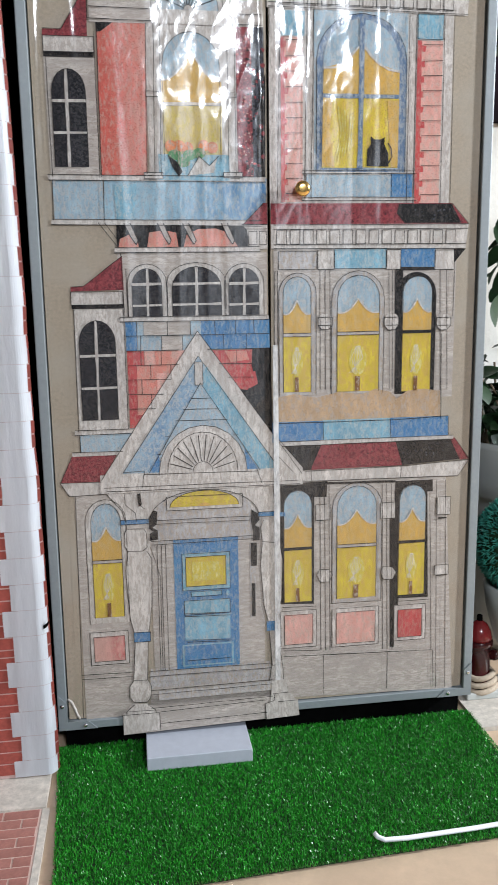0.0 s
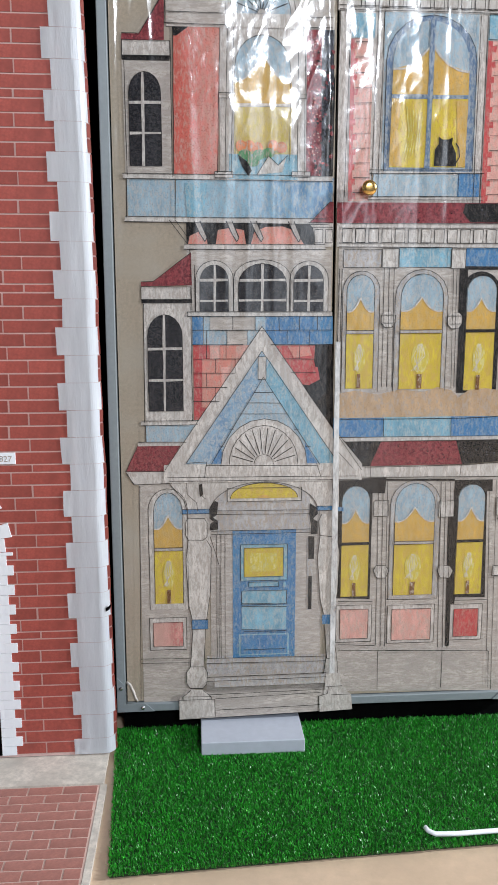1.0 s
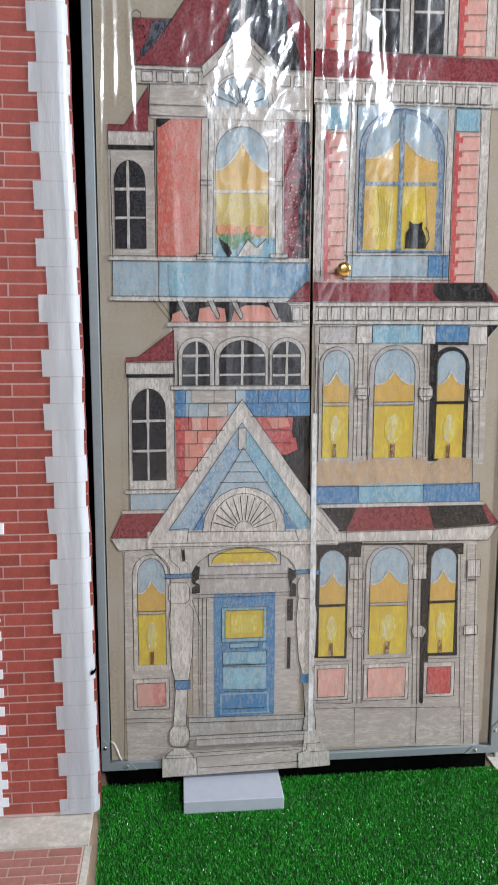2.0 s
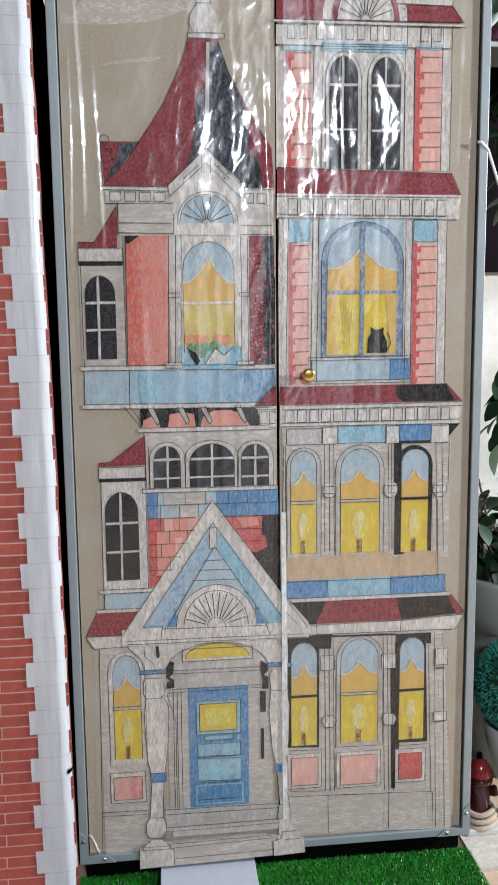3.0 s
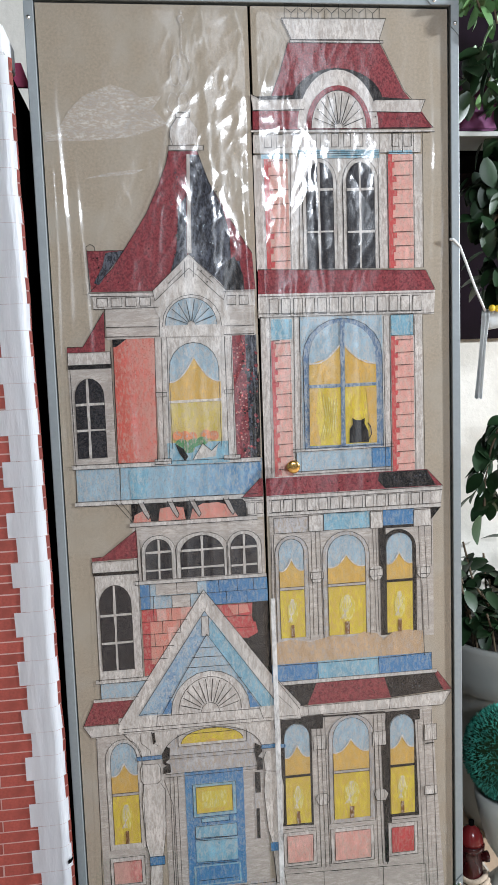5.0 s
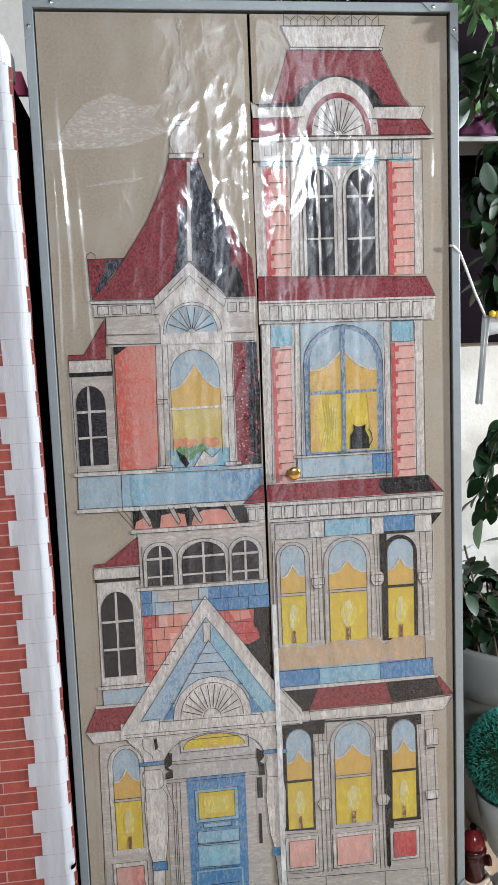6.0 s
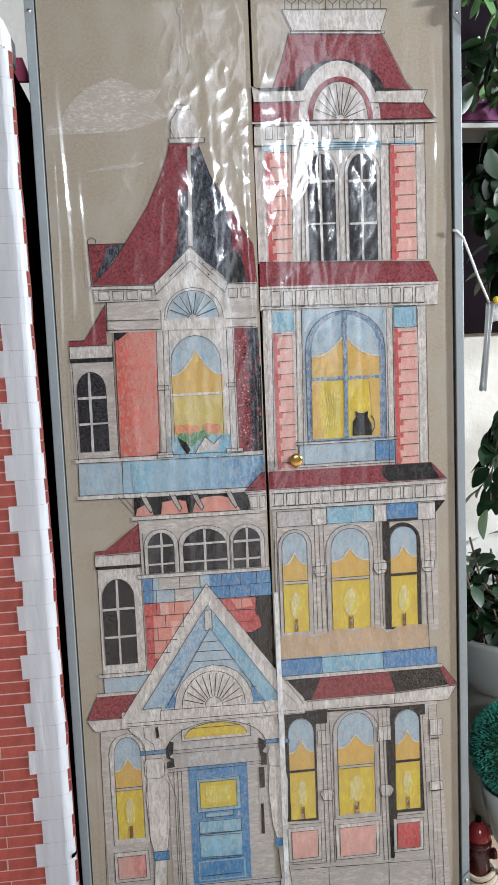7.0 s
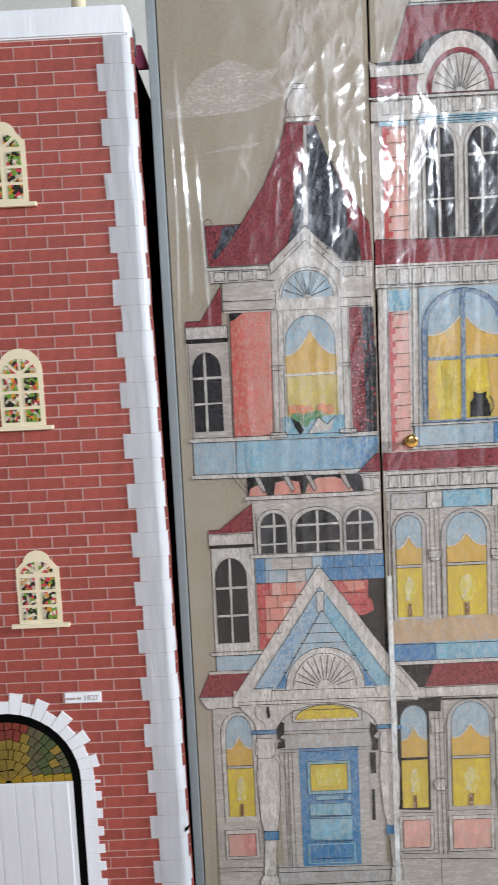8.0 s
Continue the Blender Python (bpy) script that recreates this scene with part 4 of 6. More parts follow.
ink((221, 848), (221, 833), (228, 824), (242, 824), (249, 833), (249, 848))
poly(CREAM, 5, (325, 846), (331, 853), (347, 852), (353, 846), (354, 831), (346, 822), (332, 822), (325, 831))
ink((325, 846), (353, 846))
ink((325, 831), (354, 831))
ink((325, 846), (325, 831), (332, 822), (346, 822), (354, 831), (353, 846))
arch(GREY, 2, 17, 703, 88, 932, 38)
arch_ink(17, 703, 88, 932, 38)
arch(GREY, 2, 118, 704, 220, 935, 52)
arch_ink(118, 704, 220, 935, 52)
arch(SOOT, 2, 244, 700, 324, 932, 43)
rect(SOOT, 2, 241, 850, 257, 938)
candle_window(25, 710, 78, 925, 29, 818)
candle_window(129, 708, 211, 927, 43, 819)
candle_window(257, 705, 315, 924, 29, 820, True)
ink((358, 935), (357, 848))
ink((335, 816), (339, 648))
end()

begin("painted_tan_band", leaf_r, "tan crayon band with a ragged top")
poly(TAN, 5, (5, 699), (45, 706), (89, 698), (133, 708), (178, 702), (206, 712), (235, 705), (249, 691), (269, 706), (303, 709), (336, 704), (339, 648), (5, 653))
end()

begin("painted_blue_band", leaf_r, "blue crayon band")
rect(BLUE, 5, 3, 614, 103, 653)
rect(TEAL, 5, 102, 612, 239, 654)
poly(BLUE, 5, (236, 654), (355, 654), (356, 614), (237, 615))
ink((102, 652), (103, 616))
ink((236, 652), (237, 615))
ink((5, 651), (236, 650), (355, 654), (356, 616))
poly(CREAM, 5, (11, 615), (367, 615), (367, 607), (22, 606))
ink((11, 615), (367, 615))
ink((22, 606), (367, 607))
end()

begin("painted_lower_roof", leaf_r, "maroon and black crayon lower roof")
poly(SOOT, 3, (18, 607), (100, 607), (78, 557), (60, 556))
poly(MAROON, 3, (100, 608), (248, 608), (263, 558), (78, 557))
poly(SOOT, 3, (248, 608), (362, 610), (385, 566), (263, 558))
poly(MAROON, 3, (360, 610), (369, 610), (401, 566), (383, 564))
poly(CREAM, 4, (62, 556), (263, 557), (401, 564), (379, 532), (264, 533), (67, 535))
ink((67, 555), (263, 557), (401, 564), (379, 532))
ink((76, 535), (264, 533), (379, 532))
ink((78, 557), (80, 534))
ink((261, 557), (259, 532))
ink((369, 610), (401, 566))
speckle(SOOT, 4, 106, 561, 249, 603, 18, 0.7, 1.7)
speckle(SLATE, 4, 28, 564, 76, 602, 14, 0.8, 2.4)
speckle(SLATE, 4, 262, 565, 366, 603, 30, 0.8, 2.4)
poly(CREAM, 4, (4, 556), (62, 556), (76, 537), (4, 534))
poly(CREAM, 5, (5, 631), (62, 562), (44, 552), (4, 554))
ink((5, 631), (67, 558))
ink((5, 596), (44, 554))
end()

begin("painted_lower_bay", leaf_r, "three lit crayon windows above pink panels")
poly(PALE, 1, (6, 538), (355, 533), (383, 72), (7, 83))
poly(SOOT, 2, (11, 531), (112, 533), (110, 501), (85, 502), (85, 281), (13, 285))
rect(SOOT, 2, 250, 502, 328, 526)
poly(SOOT, 2, (249, 506), (317, 505), (324, 279), (262, 280), (253, 174), (245, 175), (239, 466), (250, 465))
stroke(SOOT, 4, 4, (110, 529), (250, 526))
candle_window(24, 288, 80, 517, 31, 399, True)
arch(GREY, 2, 121, 280, 223, 528, 52)
arch_ink(121, 280, 223, 528, 52)
candle_window(131, 288, 212, 521, 45, 399)
candle_window(259, 287, 314, 517, 29, 400, True)
ink((96, 529), (99, 182))
ink((105, 529), (109, 181))
ink((114, 528), (118, 180))
ink((222, 523), (229, 174))
ink((231, 523), (239, 173))
ink((241, 522), (249, 172))
ink((334, 525), (346, 78))
ink((353, 524), (366, 76))
rect(CREAM, 4, 88, 455, 117, 487)
frame_ink(88, 455, 117, 487)
rect(CREAM, 4, 220, 451, 250, 484)
frame_ink(220, 451, 250, 484)
rect(CREAM, 4, 338, 453, 365, 490)
frame_ink(338, 453, 365, 490)
rect(CREAM, 4, 336, 326, 365, 347)
frame_ink(336, 326, 365, 347)
stroke(SOOT, 6, 3, (339, 446), (358, 446))
stroke(SOOT, 6, 3, (339, 325), (362, 325))
poly(CREAM, 5, (90, 343), (96, 353), (115, 352), (122, 341), (115, 326), (97, 327))
ink((90, 343), (96, 353), (115, 352), (122, 341), (115, 326), (97, 327), (90, 343))
poly(CREAM, 5, (221, 340), (227, 351), (246, 349), (254, 338), (247, 323), (228, 324))
ink((221, 340), (227, 351), (246, 349), (254, 338), (247, 323), (228, 324), (221, 340))
rect(CREAM, 3, 16, 191, 89, 270)
frame_ink(16, 191, 89, 270)
rect(PINK, 4, 24, 198, 82, 261)
frame_ink(24, 198, 82, 261)
rect(CREAM, 3, 122, 186, 219, 268)
frame_ink(122, 186, 219, 268)
rect(PINK, 4, 131, 192, 212, 259)
frame_ink(131, 192, 212, 259)
rect(CREAM, 3, 252, 189, 319, 266)
frame_ink(252, 189, 319, 266)
rect(RED, 4, 260, 196, 311, 256)
frame_ink(260, 196, 311, 256)
ink((20, 279), (90, 277))
ink((118, 280), (224, 279))
ink((253, 275), (327, 275))
ink((22, 186), (97, 182))
ink((22, 174), (336, 163))
ink((119, 170), (245, 167))
ink((104, 169), (105, 84))
ink((239, 165), (239, 85))
ink((337, 162), (340, 81))
ink((321, 502), (333, 163))
end()

begin("painted_column", leaf_r, "pale crayon porch column half on this leaf")
poly(CREAM, 4, (2, 478), (17, 477), (14, 420), (21, 379), (18, 297), (6, 250), (6, 165), (20, 152), (22, 108), (43, 85), (0, 84))
rect(BLUE, 6, 6, 467, 27, 475)
rect(BLUE, 6, 4, 228, 11, 248)
ink((17, 466), (14, 420), (21, 379), (18, 297), (6, 250), (20, 152), (22, 108), (33, 91))
end()


# ---- clear plastic film over each door leaf ----
def clear_film():
    m, nt, bsdf = node_mat("clear_plastic_film")
    nt.nodes.remove(bsdf)
    out = nt.nodes["Material Output"]
    clear = nt.nodes.new("ShaderNodeBsdfTransparent")
    clear.inputs["Color"].default_value = (0.97, 0.97, 0.97, 1)
    gloss = nt.nodes.new("ShaderNodeBsdfGlossy")
    gloss.inputs["Roughness"].default_value = 0.10
    veil = nt.nodes.new("ShaderNodeBsdfAnisotropic")
    veil.inputs["Roughness"].default_value, veil.inputs["Anisotropy"].default_value = 0.34, 0.5
    across = nt.nodes.new("ShaderNodeCombineXYZ")
    across.inputs["X"].default_value = 1.0
    nt.links.new(across.outputs["Vector"], veil.inputs["Tangent"])
    both = nt.nodes.new("ShaderNodeMixShader")
    both.inputs["Fac"].default_value = 0.5
    fres = nt.nodes.new("ShaderNodeFresnel")
    fres.inputs["IOR"].default_value = 1.8
    bump = nt.nodes.new("ShaderNodeBump")
    bump.inputs["Strength"].default_value, bump.inputs["Distance"].default_value = 0.22, 0.0010
    vec = coords(nt, (1, 1, 0.6))
    nt.links.new(noise_node(nt, vec, 120, 2, 0.5), bump.inputs["Height"])
    nt.links.new(gloss.outputs["BSDF"], both.inputs[1])
    nt.links.new(veil.outputs["BSDF"], both.inputs[2])
    for sh in (gloss, veil, fres):
        nt.links.new(bump.outputs["Normal"], sh.inputs["Normal"])
    mix = nt.nodes.new("ShaderNodeMixShader")
    nt.links.new(fres.outputs["Fac"], mix.inputs["Fac"])
    nt.links.new(clear.outputs["BSDF"], mix.inputs[1])
    nt.links.new(both.outputs["Shader"], mix.inputs[2])
    nt.links.new(mix.outputs["Shader"], out.inputs["Surface"])
    return m


FILM = clear_film()


# long upright folds: place across, lowest and highest point, width and height
FOLDS = [(0.366, 1.34, 1.97, 0.007, 0.0014), (0.384, 1.1, 1.9, 0.005, 0.0007), (-0.378, 1.35, 1.85, 0.006, 0.0022), (-0.398, 0.9, 1.8, 0.004, 0.0014), (0.013, 0.10, 0.98, 0.005, 0.0024), (-0.345, 1.28, 1.72, 0.006, 0.0018), (-0.020, 1.0, 1.7, 0.006, 0.0020), (0.075, 0.95, 1.6, 0.008, 0.0018), (-0.20, 0.78, 1.35, 0.010, 0.0016), (-0.12, 0.80, 1.3, 0.008, 0.0016), (-0.262, 0.74, 1.30, 0.009, 0.0015), (-0.165, 0.70, 1.22, 0.007, 0.0012), (-0.075, 0.72, 1.25, 0.009, 0.0016), (0.15, 0.80, 1.36, 0.008, 0.0014), (0.21, 0.85, 1.40, 0.007, 0.0012), (-0.09, 1.45, 1.9, 0.012, 0.0026), (0.055, 1.4, 1.88, 0.010, 0.0024), (0.13, 1.42, 1.75, 0.008, 0.0018)]


def wrinkle(x, z, seed):
    """Height of the film above its plane: soft waves, creases crowded about the middle joint and high up, long folds."""
    high = min(1, max(0, (z - 0.5) / 0.7))
    strength = 0.46 + 0.54 * high
    near = math.exp(-((x + 0.005) / 0.20) ** 2)
    u = x + seed
    soft = noise.noise((u * 8, 3.1, z * 2.6))
    facet = 1 - abs(noise.noise((u * 11 + z * 2.5, 7.7, z * 5.0)))
    slant = 1 - abs(noise.noise((u * 15 - z * 8, 4.2, z * 5 + u * 5)))
    small = 1 - abs(noise.noise((u * 42 - z * 9, 1.3, z * 26)))
    fine = noise.noise((u * 95, 5.5, z * 70))
    streak = noise.noise((u * 21, 9.1, z * 1.3))
    h = strength * (0.0012 * soft + (0.5 + 0.5 * near) * 0.0017 * streak + (0.28 + 0.72 * near) * (0.0028 * facet ** 1.6 + 0.0015 * slant ** 2.2 + 0.0007 * small ** 2) + (0.10 + 0.40 * near) * 0.0003 * fine)
    for fx, z0, z1, w, amp in FOLDS:
        d = (x - fx - 0.006 * math.sin(z * 7 + fx * 40)) / w
        if z0 < z < z1 and abs(d) < 3:
            h += amp * math.exp(-d * d) * math.sin(math.pi * (z - z0) / (z1 - z0)) ** 0.6 * (0.7 + 0.3 * noise.noise((fx, 2.0, z * 18)))
    return h


def film_sheet(x0, x1, z0, z1, seed, leaf):
    nx, nz = 190, 640
    verts, faces = [], []
    for j in range(nz + 1):
        for i in range(nx + 1):
            x, z = x0 + (x1 - x0) * i / nx, z0 + (z1 - z0) * j / nz
            edge = min(1, min(i, nx - i) / 4, min(j, nz - j) / 4)
            verts.append((x, -0.0056 - (0.3 + 0.7 * edge) * wrinkle(x, z, seed), z))
    for j in range(nz):
        for i in range(nx):
            a = j * (nx + 1) + i
            faces.append((a, a + 1, a + nx + 2, a + nx + 1))
    me = bpy.data.meshes.new("plastic_film")
    me.from_pydata(verts, [], faces)
    me.materials.append(FILM)
    for p in me.polygons:
        p.use_smooth = True
    ob = new("plastic_film", me)
    ob.visible_shadow = False
    return keep_under(tagged(ob, "crumpled clear plastic film"), leaf)


film_sheet(PX0 + 0.001, -0.0032, PZ0 + 0.012, PZ1 - 0.002, 0.0, leaf_l)
film_sheet(0.0032, PX1 - 0.002, PZ0 + 0.004, PZ1 - 0.002, 3.3, leaf_r)

curl = tube(bmesh.new(), [(-0.408, -0.004, 0.120), (-0.401, -0.008, 0.116), (-0.395, -0.0105, 0.104), (-0.391, -0.010, 0.090), (-0.387, -0.0075, 0.079)], 0.0026)
keep_under(part("curled_edge", curl, CREAM, None, "curled torn edge of the sheet", True), leaf_l)

def tape():
    m, nt, bsdf = node_mat("frosted_tape")
    bsdf.inputs["Base Color"].default_value = (0.72, 0.70, 0.68, 1)
    bsdf.inputs["Roughness"].default_value = 0.25
    vec = coords(nt, (1, 1, 0.3))
    nt.links.new(ramp(nt, noise_node(nt, vec, 90, 3), 0.2, 0.62), bsdf.inputs["Alpha"])
    return m


bm = prism(bmesh.new(), [(0.0045, 0.076), (0.0150, 0.076), (0.0160, 0.45), (0.0135, 0.80), (0.0045, 0.80)], -0.0052, -0.0050)
keep_under(part("tape_strip", bm, tape(), None, "frosted clear tape along the door edge"), leaf_r)

# brass door knob
bm = bmesh.new()
lathe(bm, [(0.009, 0.0), (0.009, 0.002), (0.0055, 0.003), (0.0055, 0.008), (0.010, 0.011), (0.0135, 0.016), (0.0138, 0.019), (0.0115, 0.0215), (0.006, 0.0225), (0.0015, 0.0226)], 0, 0, 28)
bmesh.ops.rotate(bm, cent=(0, 0, 0), matrix=Matrix.Rotation(radians(90), 3, "X"), verts=bm.verts)
bmesh.ops.translate(bm, vec=(0.059, -0.002, 1.080), verts=bm.verts)
keep_under(part("knob", bm, BRASS, None, "round polished brass knob", True), leaf_r)

# ---- brick play house at the side ----
FRONT, BX0, BX1, BTOP = -0.072, -1.149, -0.431, 1.866
facade = thing("brick_house_front", "tall cardboard house front with printed red brick and white corner stones", "house front", (-0.79, 0.0, 0.0))
part_f = lambda name, bm, m, label="", smooth=False: keep_under(part(name, bm, m, None, label, smooth), facade)
bm = bmesh.new()
prism(bm, [(BX0, 0.006), (-0.4445, 0.006), (-0.4690, BTOP), (BX0, BTOP)], FRONT, FRONT + 0.002)
part_f("front_sheet", bm, MORTAR)
# black here stands in for the shade between house front and screen
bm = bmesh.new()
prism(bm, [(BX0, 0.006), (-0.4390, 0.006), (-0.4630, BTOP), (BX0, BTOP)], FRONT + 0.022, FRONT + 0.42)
part_f("body", bm, BLACK, "cardboard body, black in place of the shade on its side")
bm = bmesh.new()
prism(bm, [(BX0 - 0.004, BTOP), (BX1 - 0.026, BTOP), (BX1 - 0.026, BTOP + 0.052), (BX0 - 0.004, BTOP + 0.052)], FRONT - 0.006, FRONT + 0.12)
bmesh.ops.bevel(bm, geom=list(bm.edges), offset=0.003, segments=2, affect="EDGES")
part_f("cap", bm, WHITE_PAPER, "white paper covered ledge")
part_f("post", lathe(bmesh.new(), [(0.014, BTOP + 0.052), (0.014, BTOP + 0.16), (0.012, BTOP + 0.165)], -0.551, -0.03, 16), CREAM_PLASTIC, "short cream post on the ledge", True)

# corner stones, alternately long and short, wrapped round the uneven edge
COURSE, BLEN, JOINT = 0.0236, 0.0715, 0.0028
EDGE = lambda z: -0.4225 - 0.0132 * z
z, k = 1.816, 0
stones = [(1.816, BTOP, 0)]
while z > 0.02:
    stones.append((max(z - 0.0493, 0.008), z, 1 - k % 2))
    z, k = z - 0.0493, k + 1
TURN, ROUND, RUN = radians(58), 0.018, 0.0120


def section(z, d):
    """A point of the loosely wrapped paper corner at height z: d runs from the flat front (below 0) round the bend and along the slanting side."""
    wave = 0.0022 * noise.noise((1.7, 0, z * 4.5)) + 0.0014 * noise.noise((4.1, 0, z * 15))
    x, y, bend = EDGE(z) - 0.0217 + wave, FRONT - 0.003, ROUND * TURN
    if d <= 0:
        return x + d, y + 0.0006 * noise.noise((d * 60, 2.2, z * 12))
    a = min(d, bend) / ROUND
    x, y = x + ROUND * math.sin(a), y + ROUND * (1 - math.cos(a))
    if d > bend:
        x, y = x + (d - bend) * math.cos(TURN), y + (d - bend) * math.sin(TURN)
    return x, y


def wrapped(d0, d1, zb, zt, lift=0.0, cols=9, rows=4):
    """A thin patch of the wrapped corner between two heights."""
    bm = bmesh.new()
    grid = []
    for r in range(rows + 1):
        z = zb + (zt - zb) * r / rows
        line = []
        for c in range(cols + 1):
            x, y = section(z, d0 + (d1 - d0) * c / cols)
            line.append(bm.verts.new((x + lift * 0.8, y - lift * 0.6, z)))
        grid.append(line)
    for a, b in zip(grid, grid[1:]):
        for c in range(cols):
            bm.faces.new((a[c], a[c + 1], b[c + 1], b[c]))
    bmesh.ops.solidify(bm, geom=list(bm.faces), thickness=0.0012)
    return bm


bend_end = ROUND * TURN
part_f("side_sheet", wrapped(0.002, bend_end + RUN, 0.008, BTOP, -0.0016, 8, 60), MORTAR, "printed paper wrapped round the corner", True)
for zb, zt, long in stones:
    left = -0.489 - 0.0068 * zb - 0.0145 * long + random.uniform(-0.001, 0.001)
    wrap = bend_end + (0.007 if long else 0.002) + random.uniform(-0.0012, 0.0012)
    part_f("corner_stone", wrapped(left - (EDGE((zb + zt) / 2) - 0.0217), wrap, zb + 0.0002, zt - 0.0002, 0.0, 20), WHITE_PAPER, "")
    for k in (0, 1):
        za = zb + (zt - zb) * k / 2
        part_f("side_brick", wrapped(wrap + 0.0012, bend_end + RUN, za + 0.0014, za + (zt - zb) / 2 - 0.0014, -0.0003, 2, 1), BRICK)

# arched doorway with stained glass
DCX, DSPR, DR = -0.79, 0.42, 0.147
AC = lambda r, a: (DCX + r * math.cos(a), DSPR + r * math.sin(a))
bm = bmesh.new()
outer = [AC(DR, math.pi * i / 24) for i in range(25)]
prism(bm, [(DCX - DR, 0.012), (DCX + DR, 0.012), *outer], FRONT - 0.0035, FRONT - 0.0005)
part_f("doorway", bm, BLACK, "black painted arched door frame")
door = part_f("door", boxed(DCX - DR + 0.013, DCX + DR - 0.016, FRONT - 0.006, FRONT - 0.004, 0.014, DSPR), DOOR_WHITE, "white boarded door")
x = DCX - DR + 0.0145
while x < DCX + DR - 0.03:
    keep_under(part("board", boxed(x, min(x + 0.0345, DCX + DR - 0.018), FRONT - 0.009, FRONT - 0.006, 0.016, DSPR - 0.002, 0.0008), DOOR_WHITE), door)
    x += 0.0365
GLASS_COLORS = [surface("stained_glass", c, 0.15, var=0.35, scale=180, bump=0.3) for c in ((0.34, 0.22, 0.02), (0.06, 0.085, 0.03), (0.20, 0.035, 0.025), (0.09, 0.085, 0.045), (0.24, 0.17, 0.03))]
light = part_f("fanlight", prism(bmesh.new(), [AC(DR - 0.013, math.pi * i / 24) for i in range(25)], FRONT - 0.0045, FRONT - 0.0036), BLACK, "stained glass fanlight in yellow, green and red")
RINGS = (0.006, 0.030, 0.052, 0.073, 0.093, 0.113, 0.131)
for ring in range(6):
    n = 4 + 4 * ring
    wob = lambda r, a: r + (0.006 * noise.noise((math.cos(a) * 5, math.sin(a) * 5, r * 40)) if 0.01 < r < 0.13 else 0)
    cut = lambda i, r: math.pi * (i + (0.35 * noise.noise((i * 3.1, r * 90, ring)) if 0 < i < n else 0)) / n
    for i in range(n):
        ra, rb = RINGS[ring] + 0.0008, RINGS[ring + 1] - 0.0008
        a0, a1 = cut(i, 1) + 0.0010 / rb, cut(i + 1, 1) - 0.0010 / rb
        mid = (a0 + a1) / 2
        pts = [AC(wob(ra, a0), a0), AC(wob(rb, a0), a0), AC(wob(rb, mid), mid), AC(wob(rb, a1), a1), AC(wob(ra, a1), a1), AC(wob(ra, mid), mid)]
        bm = prism(bmesh.new(), pts, FRONT - 0.0058, FRONT - 0.0046)
        high = math.sin(mid) * rb
        pick = 0 if high < 0.022 else 2 if high > 0.105 and 1.2 < mid < 2.3 else 4 if abs(math.cos(mid)) * rb < 0.035 else (1, 3, 1, 4, 3)[(i * 2 + ring) % 5]
        keep_under(part("glass_piece", bm, GLASS_COLORS[pick]), light)
n = 21
for i in range(n):
    a0, a1 = math.pi * (i + 0.02) / n, math.pi * (i + 0.98) / n
    ro = DR + (0.043 if i % 2 else 0.027) + random.uniform(-0.0015, 0.0015)
    part_f("arch_stone", prism(bmesh.new(), [AC(DR + 0.001, a0), AC(ro, a0), AC(ro, a1), AC(DR + 0.001, a1)], FRONT - 0.004, FRONT - 0.0004), WHITE_PAPER)
z, k = 0.012, 0
while z < DSPR - 0.004:
    zt = min(z + COURSE * 0.81, DSPR - 0.0005)
    w = 0.040 if k % 2 else 0.028
    for s in (-1, 1):
        xa, xb = sorted((DCX + s * (DR + 0.001), DCX + s * (DR + w)))
        part_f("jamb_stone", boxed(xa, xb, FRONT - 0.004, FRONT - 0.0004, z, zt - 0.0006), WHITE_PAPER)
    z, k = zt, k + 1


